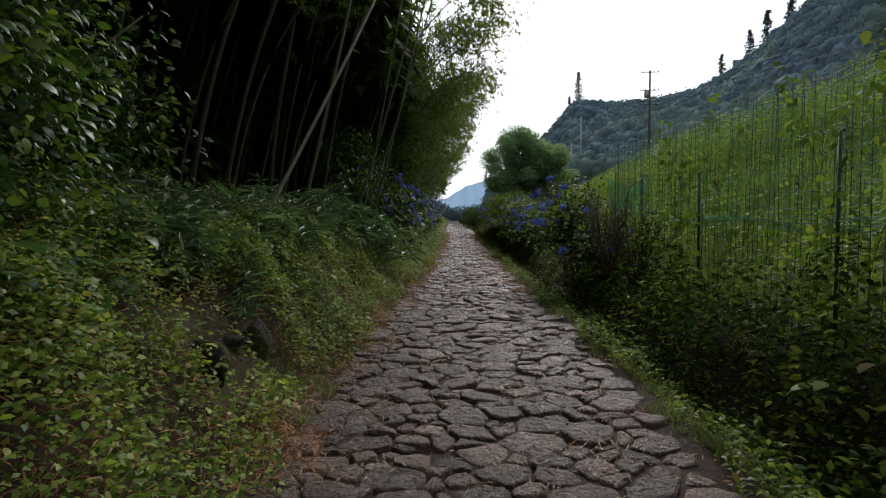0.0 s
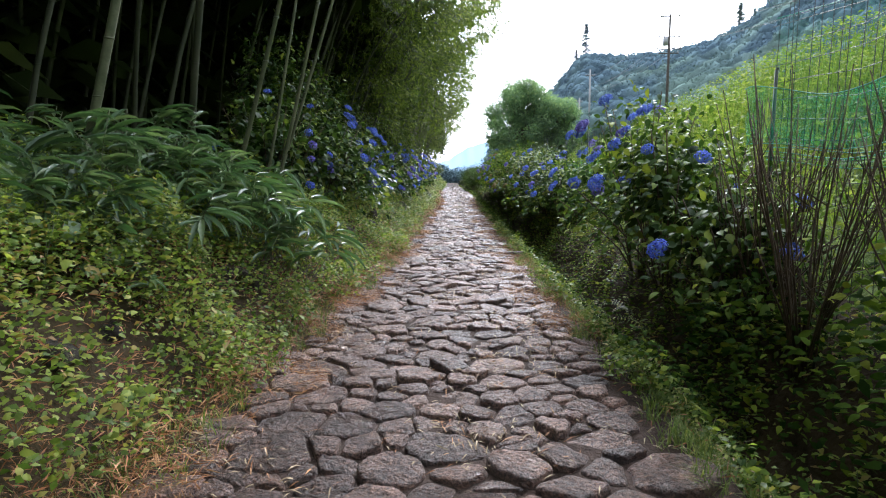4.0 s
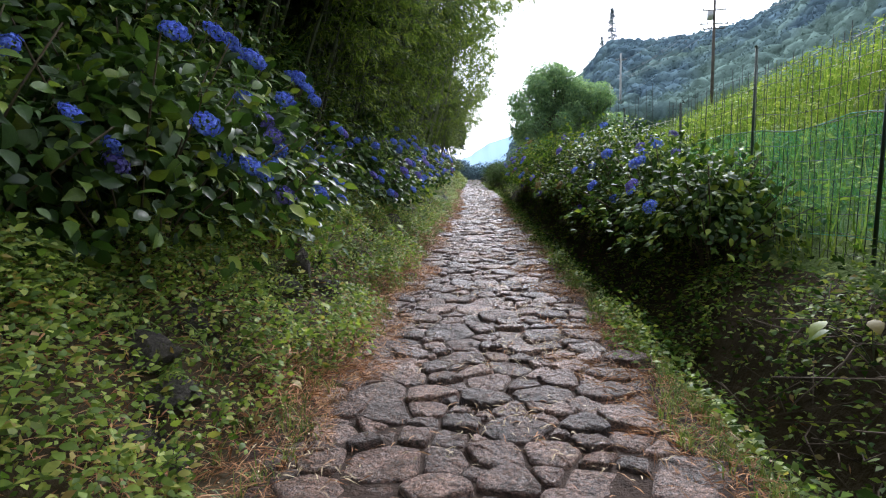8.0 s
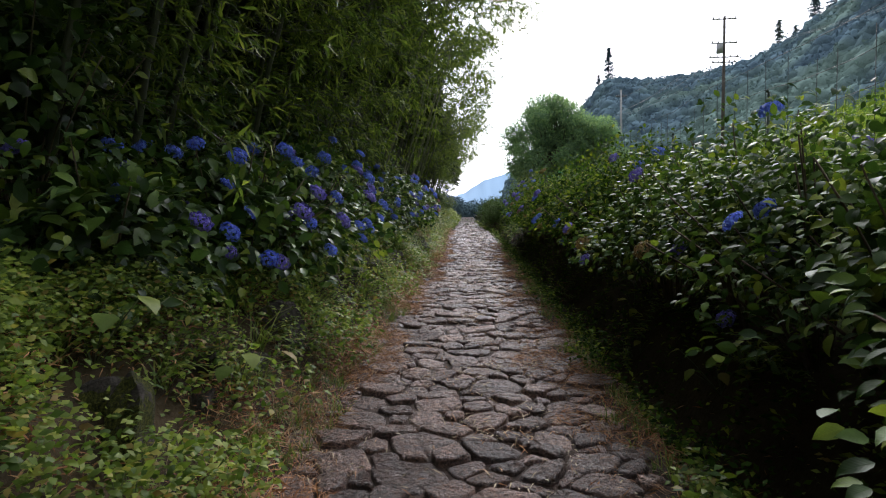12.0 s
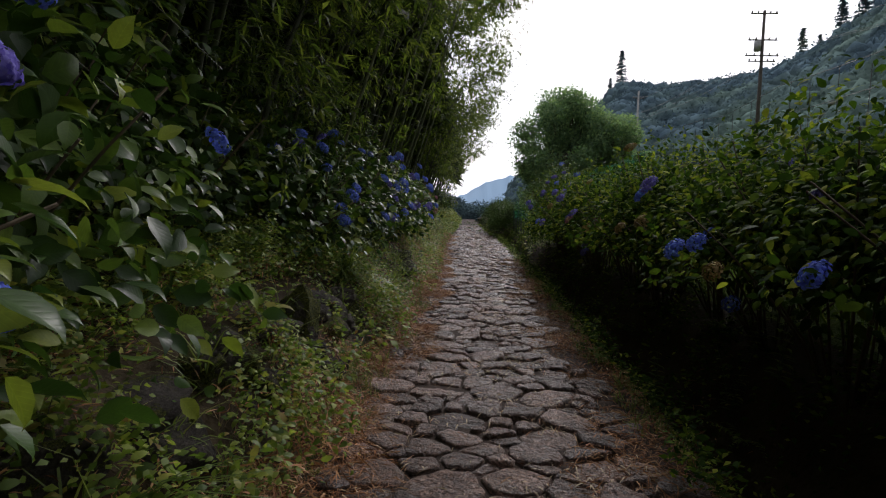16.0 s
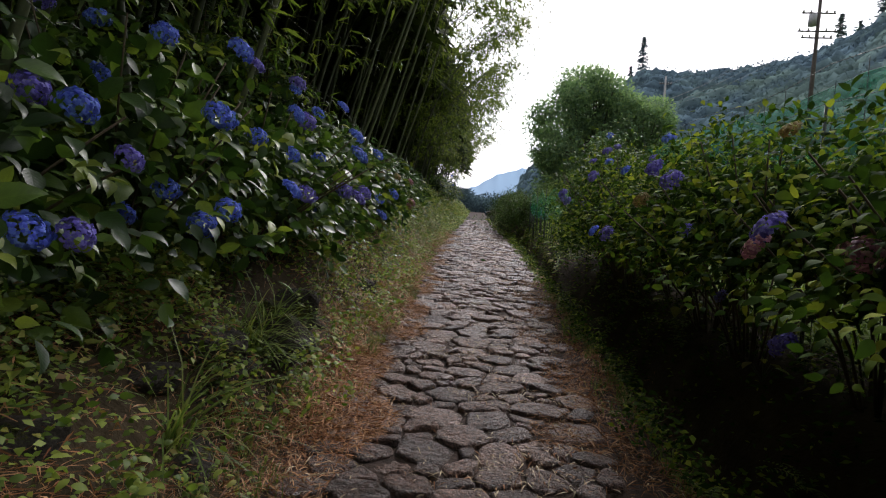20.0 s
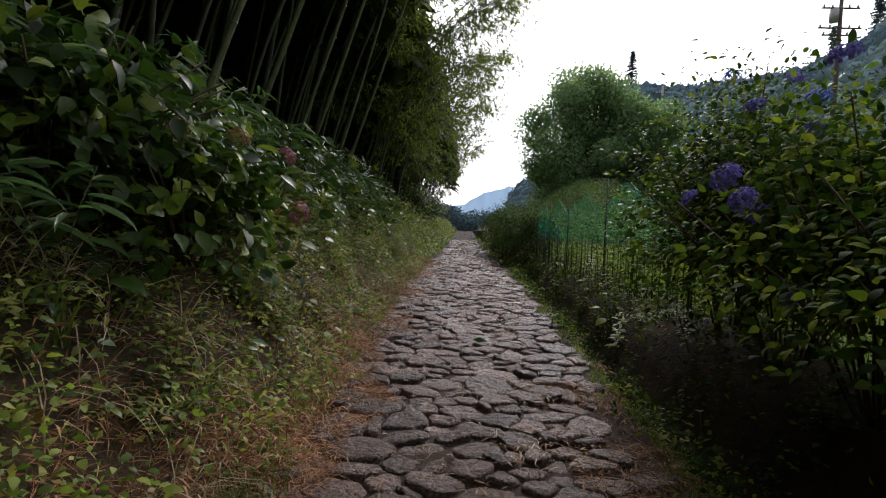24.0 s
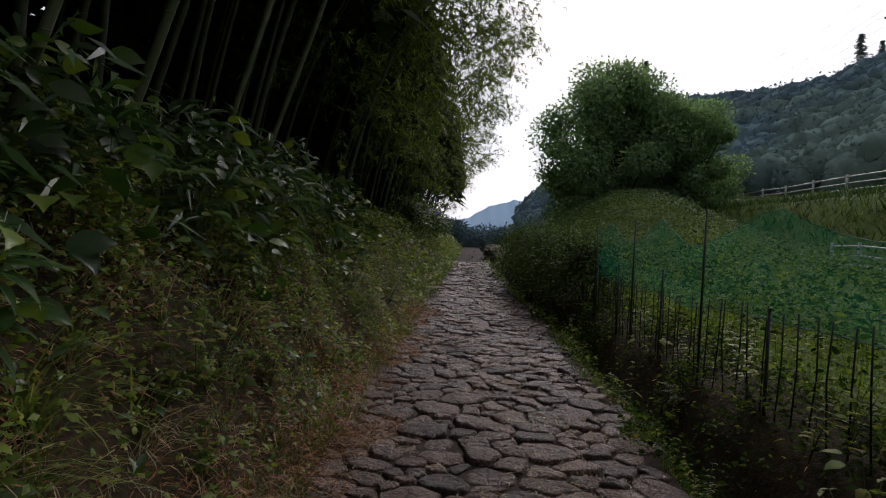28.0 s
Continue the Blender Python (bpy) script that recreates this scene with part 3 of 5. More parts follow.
BL = "blue flowering hydrangea bush with large green leaves on the mossy bank"
BR = "blue flowering hydrangea bush beyond the ditch beside the path"
SD = 100
for x, y, rx, h, n, hd in [(-2.2, 12.5, 0.9, 1.75, 560, 8), (-1.82, 13.6, 1.1, 1.9, 760, 18), (-1.75, 14.9, 1.1, 1.7, 800, 19), (-2.0, 16.0, 1.0, 1.4, 620, 11), (-1.95, 18.8, 0.95, 1.2, 520, 9), (-1.62, 20.0, 1.05, 1.5, 680, 20),
                           (-1.52, 21.2, 1.05, 1.5, 680, 19), (-1.62, 22.4, 1.0, 1.75, 640, 4), (-1.95, 26.6, 1.05, 1.45, 620, 11), (-1.75, 27.8, 1.1, 1.55, 700, 14),
                           (-1.65, 29.1, 1.15, 1.75, 720, 17), (-1.5, 30.5, 1.1, 1.65, 680, 15), (-1.4, 31.8, 1.0, 1.35, 580, 9), (-1.75, 34.3, 1.0, 0.95, 560, 0)]:
    SD += 1
    bush("hydrangea_bush", BL, x, y, rx, rx * 1.0, h, n, hd, ["blue", "blue", "blue", "violet"], 0.125, SD, 0.0, "hyd", -.75, OVAL)
for x, y, rx, h, n, hd in [(2.75, 8.7, 0.7, 1.15, 420, 3), (2.7, 9.8, 0.85, 1.7, 700, 10), (2.75, 10.75, 0.95, 2.0, 800, 20), (2.85, 15.5, 0.85, 1.2, 760, 5), (2.85, 16.5, 0.95, 1.35, 900, 7), (2.85, 17.6, 0.95, 1.45, 900, 7)]:
    SD += 1
    bush("hydrangea_bush", BR, x, y, rx, rx, h, n, hd, ["blue", "violet", "blue"], 0.092, SD, math.pi * 0.95, "hyd_light", -.18, OVAL, -.1)
for i, y in enumerate(np.arange(18.7, 35.6, 1.05)):
    SD += 1
    pk = 27.0 < y < 30.5
    bush("hydrangea_bush", "hydrangea bush with dusky pink and violet flowers beyond the ditch" if pk else BR, 2.88 + 0.12 * math.sin(i * 2.1), y, 1.06, 1.0, (1.65 if y < 21 else 1.9) + 0.12 * math.sin(i * 1.7), 1550, 4, ["pink", "violet", "faded"] if pk else ["violet", "blue", "faded", "violet"], 0.072, SD, math.pi * 0.95, "hyd_light" if y < 21 else "hyd_matt", -.08)
bush("hydrangea_bush", "tall hydrangea bush with few blue flowers beyond the ditch", 3.0, 36.4, 1.0, 1.05, 2.45, 2900, 3, ["violet", "blue"], 0.066, 501, math.pi, "hyd_light", -.9)
bush("hydrangea_bush", "low hydrangea with faded brown heads on the bank", -1.22, 34.75, .68, .75, .95, 420, 8, ["faded", "faded", "pink", "blue"], .13, 502, -.3, "hyd_light", -.5, OVAL)
for x, y, rx, h in [(2.6, 47.4, 1.0, 1.5), (2.35, 49.2, 1.05, 1.7), (2.2, 51.0, 1.05, 1.75), (2.1, 53.0, 1.1, 1.8), (2.4, 55.5, 1.2, 1.8), (2.2, 58.5, 1.2, 1.7)]:
    SD += 1
    bush("round_shrub", "dense dark green rounded shrub beside the path", x, y, rx, rx, h, 1500, 0, ["blue"], 0.07, SD, 0, "tree_leaf")
for x, y, rx, h in [(-2.0, 55.5, 1.0, 1.4), (-1.9, 57.8, 1.0, 1.5), (-1.8, 60.4, 1.1, 1.4), (-1.9, 63.5, 1.1, 1.5)]:
    SD += 1
    bush("round_shrub", "dense green rounded shrub on the bank beside the path", x, y, rx, rx, h, 900, 2, ["blue"], 0.10, SD, 0)


# ---- bamboo grove ----
def bamboo(seed, height, lean, dense, leafscale, low=0.24):
    """One bamboo: a jointed culm that arches towards +x and leafy sprays that hang from its upper part."""
    r = np.random.default_rng(seed)
    root = thing("bamboo", "tall green bamboo arching over the path from a dark grove", "bamboo", "bamboos of the grove")
    h = Heap()
    t = np.linspace(0, 1, 15)
    side = r.normal(0, 0.5)
    pts = np.stack([lean * (0.30 * t + 0.70 * t ** 2.3), side * t ** 2, height * (t - 0.14 * t ** 4)], 1)
    rad = np.interp(t, [0, 0.5, 1], [0.042, 0.032, 0.006])
    tube(h, pts, rad, 7)
    for i in range(1, 12):
        c = pts[i]
        tube(h, [c - [0, 0, .012], c, c + [0, 0, .012]], [rad[i] * 0.9, rad[i] * 1.16, rad[i] * 0.9], 7)
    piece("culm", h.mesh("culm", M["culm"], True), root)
    tw, lf = Heap(), Heap()
    for i in range(dense):
        u = r.uniform(low, 1.0) if i % 3 else r.uniform(0.8, 1.0)
        c = np.array([np.interp(u, t, pts[:, k]) for k in range(3)])
        a = r.uniform(0, 2 * math.pi) if r.random() < 0.4 else r.normal(0, 0.9)
        tip = i % 3 == 0
        ln = (1.9 - 0.9 * u) * r.uniform(0.6, 1.2) * (1.45 if tip else 1)
        w = np.linspace(0, 1, 4)
        drop = r.uniform(0.15, 0.8)
        br = c + np.stack([math.cos(a) * ln * w, math.sin(a) * ln * w, 0.35 * ln * w - drop * ln * w ** 2], 1)
        tube(tw, br, np.linspace(0.006, 0.002, 4), 3)
        m = int((30 if tip else 42) * ln)
        m -= m % 6
        f = np.repeat(r.uniform(0.2, 1.05, m // 6), 6)
        q = np.repeat(r.normal(0, 0.13, (m // 6, 3)), 6, axis=0)
        P = np.stack([np.interp(f, w, br[:, k]) for k in range(3)], 1) + q + r.normal(0, 0.015, (m, 3))
        D = np.stack([np.full(m, math.cos(a)), np.full(m, math.sin(a)), np.full(m, -0.45)], 1) + r.normal(0, 0.8, (m, 3))
        L = leafscale * r.uniform(0.7, 1.3, m)
        leaves(lf, P, D, UP + r.normal(0, 0.5, (m, 3)), L, L * 0.18, BLADE)
    piece("branchwork", tw.mesh("branchwork", M["culm"]), root, kind="stuff")
    piece("foliage", lf.mesh("foliage", M["bamboo_leaf"]), root, kind="stuff")
    return root


kindsb = [bamboo(900 + i, 9.0 + i * 0.55, 5.3 + 0.6 * (i % 3), 54, 0.205) for i in range(4)]
kindsb += [bamboo(950 + i, 9.6 + i * 0.5, 5.4 + 0.5 * i, 46, 0.19) for i in range(2)]
kindsb += [bamboo(970 + i, 9.4 + i * 0.6, 5.2 + 0.6 * i, 46, 0.205, .52) for i in range(3)]      # bare below
first = list(kindsb)
place = np.random.default_rng(5)
spots = []
y = -1.0
while y < 94:
    spots.append((-2.95 - place.uniform(0, 1.5) - (.8 if 3 < y < 14 else 0), y))
    y += 1.2 if y < 48 else 1.7
for x, y in spots[:]:
    if place.random() < 0.35:
        spots.append((x - place.uniform(1.5, 3.0), y + place.uniform(-.5, .5)))
spots += [(-2.9, 8.2), (-2.8, 11.2)]
for i, (x, y) in enumerate(spots):
    m = pose(x, y, float(land(x, y)) - 0.05, 0, 0, place.normal(-8, 20)) @ Matrix.Scale(place.uniform(0.85, 1.12), 4)
    k = 6 + i % 3 if 3 < y < 21 or 31 < y < 46 else i % 4 if y < 50 else 4 + i % 2
    if first[k] is not None:
        first[k].matrix_basis = m
        first[k] = None
    else:
        ob = copy_thing(kindsb[k], m)
        ob.scale = m.to_scale()


# younger bamboos at the edge of the grove, leafy almost to the ground
young = [bamboo(980 + i, 6.3 + i * .7, 2.7 + .6 * i, 72, 0.145, .20) for i in range(3)]
for i, (x, y) in enumerate([(-2.75, 19.2), (-2.6, 20.0), (-2.8, 20.8), (-2.5, 22.3), (-2.7, 23.5), (-2.4, 24.7), (-2.6, 26.0), (-2.7, 27.6), (-2.5, 29.2), (-2.6, 30.8), (-2.5, 32.4),
                            (-2.4, 47.5), (-2.3, 49.6), (-2.3, 51.6), (-2.4, 54.0)]):
    m = pose(x, y, float(land(x, y)) - .05, 0, 0, place.normal(0, 25)) @ Matrix.Scale(place.uniform(.9, 1.1), 4)
    if i < 3:
        young[i].matrix_basis = m
    else:
        copy_thing(young[i % 3], m).scale = m.to_scale()


# bare culms deeper in the grove, their shade put into the dark culm colour
def bare_culm(seed):
    r = np.random.default_rng(seed)
    h = Heap()
    t = np.linspace(0, 1, 9)
    tube(h, np.stack([r.uniform(1.6, 3.6) * t ** 1.15, r.normal(0, .6) * t ** 2, 9.5 * t], 1), np.interp(t, [0, 1], [0.045, 0.02]), 6)
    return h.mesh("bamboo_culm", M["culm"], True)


bare = [bare_culm(60 + i) for i in range(5)]
for i in range(230):
    y = place.uniform(0, 88)
    x = -3.4 - place.uniform(0, 1) ** 1.3 * 7.5
    if y < 14:
        x -= 3.5
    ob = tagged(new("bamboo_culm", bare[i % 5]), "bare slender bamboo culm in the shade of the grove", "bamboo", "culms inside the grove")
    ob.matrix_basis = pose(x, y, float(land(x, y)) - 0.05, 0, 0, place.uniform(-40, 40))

# roof and back of the grove: oversized dark leaves added to shut out light
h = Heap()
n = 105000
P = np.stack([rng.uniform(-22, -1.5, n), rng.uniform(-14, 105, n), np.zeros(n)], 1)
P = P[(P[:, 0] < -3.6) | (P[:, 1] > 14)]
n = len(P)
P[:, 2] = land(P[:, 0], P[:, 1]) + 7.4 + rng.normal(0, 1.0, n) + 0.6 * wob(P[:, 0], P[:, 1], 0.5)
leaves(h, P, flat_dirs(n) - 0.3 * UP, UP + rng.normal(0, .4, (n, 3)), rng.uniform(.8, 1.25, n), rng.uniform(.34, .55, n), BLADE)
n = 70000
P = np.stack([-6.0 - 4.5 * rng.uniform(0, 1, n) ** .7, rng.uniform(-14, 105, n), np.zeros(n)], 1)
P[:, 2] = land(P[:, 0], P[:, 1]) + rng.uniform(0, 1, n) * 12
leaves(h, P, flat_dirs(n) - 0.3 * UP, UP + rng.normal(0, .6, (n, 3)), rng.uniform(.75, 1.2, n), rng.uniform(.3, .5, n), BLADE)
n = 16000     # unseen growth behind where the walk starts, added to block sky light
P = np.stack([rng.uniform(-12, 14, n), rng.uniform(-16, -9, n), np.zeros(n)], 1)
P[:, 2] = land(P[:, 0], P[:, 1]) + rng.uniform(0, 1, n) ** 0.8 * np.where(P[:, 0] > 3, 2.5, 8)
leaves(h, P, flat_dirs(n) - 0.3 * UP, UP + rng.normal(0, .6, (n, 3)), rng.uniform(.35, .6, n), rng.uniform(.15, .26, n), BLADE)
tagged(new("grove_foliage", h.mesh("grove_foliage", M["grove_leaf"])), "dense bamboo foliage closing over the grove, coloured dark for its shade", "foliage", "", "stuff")


# ---- undergrowth ----
# large stones that stay bare: place and size
BOULDERS = [(-1.42, 3.8, 1.0), (-1.55, 3.1, 1.0), (-1.05, 14.6, .9), (-1.05, 16.4, .9), (-1.0, 17.6, .9), (-1.15, 18.9, 1.0), (-1.02, 22.9, 1.0), (-1.12, 23.62, 1.1), (-1.10, 24.78, 1.2), (-1.0, 25.55, 1.4), (-.92, 29.7, 1.1), (-1.0, 30.4, 1.2)]


def carpet(name, label, y0, y1, off0, off1, count, lift, L, shape, mat, ratio=0.75, side=-1, lean=0.4, clump=0.0, power=1.0, down=0.1):
    """Low leaves over a strip beside the path, off0 to off1 metres from its edge."""
    y = rng.uniform(y0, y1, count)
    o = off0 + (off1 - off0) * rng.uniform(0, 1, count) ** power
    o = o + 0.12 * np.sin(y * 2.1) + 0.08 * np.sin(y * 5.3)
    x = np.where(side < 0, left_edge(y) - o, right_edge(y) + o)
    c = 0.5 + 0.5 * wob(x * 1.6, y * 1.6, 1.3, 1.7)
    if clump:
        keep = rng.uniform(0, 1, count) < (1 - clump) + clump * smooth(.38, .62, c)
        for bx, by, br in BOULDERS:
            keep &= (np.hypot(x - bx, y - by) > br * .34) | (rng.uniform(0, 1, count) < .12)
        x, y, o, c = x[keep], y[keep], o[keep], c[keep]
    k = len(x)
    z = land(x, y) + lift * rng.uniform(0.05, 1, k) ** 0.7 * (0.35 + 0.9 * c)
    D = flat_dirs(k) + np.array([[-side * lean, 0, -down]]) + rng.normal(0, .3, (k, 3))
    N = UP + np.array([[-side * 0.45, -0.1, 0]]) + rng.normal(0, .6, (k, 3))
    s = L * rng.uniform(0.55, 1.3, k)
    h = Heap()
    leaves(h, np.stack([x, y, z], 1), D, N, s, s * ratio, shape)
    return tagged(new(name, h.mesh(name, M[mat], True)), label, "undergrowth", "", "stuff")


def tufts(name, label, y0, y1, off0, off1, count, per, L, W, mat, side=-1, lean=0.0, clump=0.0, shape=GRASS, spread=.9):
    """Tufts of grass blades that arch outwards."""
    y = rng.uniform(y0, y1, count)
    o = rng.uniform(off0, off1, count) + 0.08 * np.sin(y * 3.3)
    x = np.where(side < 0, left_edge(y) - o, right_edge(y) + o)
    x, y = np.repeat(x, per) + rng.normal(0, .025, count * per), np.repeat(y, per) + rng.normal(0, .025, count * per)
    k = len(x)
    s = np.repeat(L * rng.uniform(.5, 1.3, count), per) * rng.uniform(.6, 1.1, k)
    out = flat_dirs(k)
    D = out * rng.uniform(.15, spread, (k, 1)) + UP + np.array([[lean, 0, 0]])
    h = Heap()
    leaves(h, np.stack([x, y, land(x, y) - 0.01], 1), D, UP * 0.3 - out - np.array([[lean, 0, 0]]), s, W, shape)
    return tagged(new(name, h.mesh(name, M[mat])), label, "grass", "", "stuff")


for y0 in range(-2, 48, 10):
    y1 = y0 + 10
    carpet("groundcover", "small-leaved green creepers over the bank beside the path", y0, y1, 0.02 if y0 < 12 else .24, 1.7, 66000 if y0 < 12 else 58000 if y0 < 28 else 36000, .50, .041, SMALL, "cover", .74, clump=.6 if y0 < 12 else .65 if y0 < 30 else .75, power=.75)
    carpet("creeper", "trailing creepers with pointed leaves over the bank stones", y0, y1, .05, 1.4, 12000 if y0 < 28 else 7000, .46, .052, LEAF, "cover", .7, clump=.7)
    # leaf colour turns darker past y 18, standing in for the hedge's shade
    carpet("groundcover", "small-leaved green weeds along the ditch", y0, y1, 0.02, 1.5, 24000 if y0 < 8 or y0 > 33 else 26000 if y0 < 18 else 10000, .24, .050, SMALL, "cover" if y0 < 18 else "hyd_matt", .6, 1, clump=.5 if y0 < 8 else .6 if y0 < 18 else .8)
    carpet("bank_weeds", "leafy green weeds over the bank below the grove", y0, y1, .7, 4.2, 19000, .6, .058, SMALL, "cover", .62, clump=.7)
    carpet("ditch_weeds", "leafy dark green weeds growing in the ditch", y0, y1, .12, 1.5, 14000 if y0 < 8 else 8000 if y0 < 18 else 5000, .36, .062, SMALL, "hyd_matt", .55, 1, clump=.5 if y0 < 8 else .6 if y0 < 18 else .85)
    carpet("dry_leaves", "brown dead leaves and stalks among the weeds", y0, y1, 0.0, 1.5, 15000 if y0 < 28 else 20000, .26, .085, BLADE, "litter", .09, clump=.6)
    carpet("dry_leaves", "brown dead leaves along the path edge", y0, y1, 0.0, .7, 1500, .05, .08, BLADE, "litter", .12, 1, clump=.8)
    tufts("verge_grass", "yellowish green grass along the stone path edge", y0, y1, -.03, .4, 330, 11, .17, .006, "grass")
    tufts("verge_grass", "green grass along the stone path edge", y0, y1, -.05, .3, 520 if y0 < 12 else 260, 12, .15, .006, "grass", 1)
    tufts("bank_grass", "arching grass on the bank below the grove", y0, y1, .5, 2.6, 80, 18, .42, .009, "grass", shape=ARCH, spread=1.4)
carpet("vine_leaves", "broad green vine leaves on the bank by the grove", 1.5, 9.5, .9, 3.4, 3600, .5, .115, OVAL, "sasa", .85, clump=.6)
carpet("fence_weeds", "tall leafy weeds and vines along the wire fence", -1.5, 9, .95, 1.6, 3600, 1.3, .07, LEAF, "field", .7, 1, clump=.7)
carpet("fence_weeds", "dark leafy weeds crowded in front of the wire fence", -1.5, 9, .6, 1.25, 9000, .95, .075, LEAF, "hyd_matt", .6, 1, clump=.5)
carpet("fence_weeds", "leafy weeds along the low wire fence", 36, 47, .85, 1.7, 2600, .6, .06, LEAF, "field", .7, 1, clump=.6)
carpet("vine_leaves", "broad green vine leaves on the bank by the grove", 32.5, 47, .75, 3.2, 5200, 1.0, .165, OVAL, "hyd", .8, clump=.7)
carpet("fence_weeds", "dark rank weeds behind the low wire fence", 36, 50, 1.35, 4.2, 14000, 1.0, .075, LEAF, "hyd_matt", .6, 1, clump=.5)
carpet("broad_weeds", "broad-leaved pale green weeds low on the bank", 31, 47, .35, 1.5, 1500, .45, .09, OVAL, "sasa", .6, clump=.7)
carpet("sasa_grass", "long pale-edged dwarf bamboo leaves on the bank", 4.0, 12.0, 1.1, 3.2, 2000, .45, .2, BLADE, "sasa", .2, clump=.6, down=.5)
carpet("sasa_grass", "long dwarf bamboo leaves on the bank under the grove", 30, 46, .9, 3.6, 6500, 1.1, .24, BLADE, "sasa", .15, clump=.5, down=.5)
carpet("far_verge", "green weeds along the far path edge", 48, 92, 0.0, 3.2, 22000, .5, .11, SMALL, "cover", .7, clump=.4)
carpet("far_verge", "green weeds along the far path edge", 46, 68, 0.0, .7, 3500, .25, .09, SMALL, "cover", .7, 1, clump=.4)
tufts("verge_grass", "yellowish green grass along the far path edge", 48, 92, 0.0, 1.2, 1300, 9, .3, .012, "grass")
# the four shrubs from y 15.4 to 21.4 are added to block light
for x, y, rx, h, n in [(-2.6, 2.0, 1.1, 2.7, 2200), (-2.35, 23.7, 1.05, 2.5, 900), (-2.3, 24.9, .9, 2.2, 700), (-2.5, 33.2, .9, 2.2, 700), (-2.95, 15.4, 1.1, 3.3, 900), (-3.0, 17.2, 1.2, 3.3, 900), (-2.95, 19.2, 1.1, 3.0, 800), (-3.0, 21.4, 1.1, 3.0, 800), (-3.3, 0.6, 1.4, 3.4, 2400), (-3.5, 2.8, 1.5, 3.6, 2600), (-3.9, 5.2, 1.1, 2.2, 700), (-3.4, 25.0, 1.2, 3.2, 700), (-3.6, 30.5, 1.3, 3.0, 700), (-3.6, 33.5, 1.3, 2.4, 700)]:
    SD += 1
    bush("wild_shrub", "tall wild green shrub at the dark edge of the grove", x, y, rx, rx, h, n, 0, ["blue"], .075 if y < 4 else .12, SD, 0, "hyd")


# single plants on the banks
def weed_mesh(kind, seed):
    r = np.random.default_rng(seed)
    st_h, h = Heap(), Heap()
    if kind == "weed":
        for s in range(3):
            a, ln = r.uniform(0, 6.28), r.uniform(.28, .55)
            t = np.linspace(0, 1, 5)
            st = np.stack([math.cos(a) * .25 * ln * t ** 1.6, math.sin(a) * .25 * ln * t ** 1.6, ln * t], 1)
            tube(st_h, st, np.linspace(.004, .002, 5), 3)
            for k in range(8):
                u = .25 + .75 * k / 7
                c = np.array([np.interp(u, t, st[:, q]) for q in range(3)])
                for sg in (0, math.pi):
                    w = k * 1.57 + sg + a
                    L = .10 * (1.1 - .6 * u) * r.uniform(.8, 1.2)
                    leaves(h, c[None], np.array([[math.cos(w), math.sin(w), .15]]), UP, L, L * .55, LEAF)
    elif kind == "fern":
        for f in range(8):
            a, ln = f * .785 + r.uniform(-.3, .3), r.uniform(.3, .5)
            t = np.linspace(0.05, 1, 12)
            st = np.stack([math.cos(a) * ln * t, math.sin(a) * ln * t, ln * (.75 * t - .7 * t ** 2)], 1)
            tube(st_h, st[::4], .0022, 3)
            for sg in (-1, 1):
                d = np.tile([[-math.sin(a) * sg + .4 * math.cos(a), math.cos(a) * sg + .4 * math.sin(a), -.1]], (12, 1))
                leaves(h, st, d, np.tile(UP, (12, 1)), ln * .26 * (1.05 - t), .024, SMALL)
    elif kind == "dwarf_bamboo":
        for s in range(3):
            a, ln = r.uniform(0, 6.28), r.uniform(.4, .8)
            t = np.linspace(0, 1, 5)
            st = np.stack([math.cos(a) * .3 * ln * t ** 2, math.sin(a) * .3 * ln * t ** 2, ln * t], 1)
            tube(st_h, st, .003, 3)
            k = 8
            w = a + np.linspace(-2.4, 2.4, k) + r.normal(0, .2, k)
            D = np.stack([np.cos(w), np.sin(w), r.uniform(-.45, .35, k)], 1)
            P = np.stack([np.interp(np.linspace(.7, 1, k), t, st[:, q]) for q in range(3)], 1)
            leaves(h, P, D, np.tile(UP, (k, 1)), r.uniform(.18, .30, k), .045, OVAL)
    else:
        for s in range(7):
            a, ln = s * .9 + r.uniform(-.3, .3), r.uniform(.15, .4)
            t = np.linspace(0, 1, 4)
            st = np.stack([math.cos(a) * .6 * ln * t, math.sin(a) * .6 * ln * t, ln * (1.1 * t - .25 * t ** 2)], 1)
            tube(st_h, st, .003, 3)
            L = r.uniform(.09, .15)
            leaves(h, st[-1:], np.array([[math.cos(a), math.sin(a), -.25]]), UP, L, L * .85, LEAF)
    return st_h.mesh("stalk", M["stem"]), h.mesh("leafage", M[{"weed": "cover", "fern": "cover", "dwarf_bamboo": "sasa", "broad_weed": "cover"}[kind]])


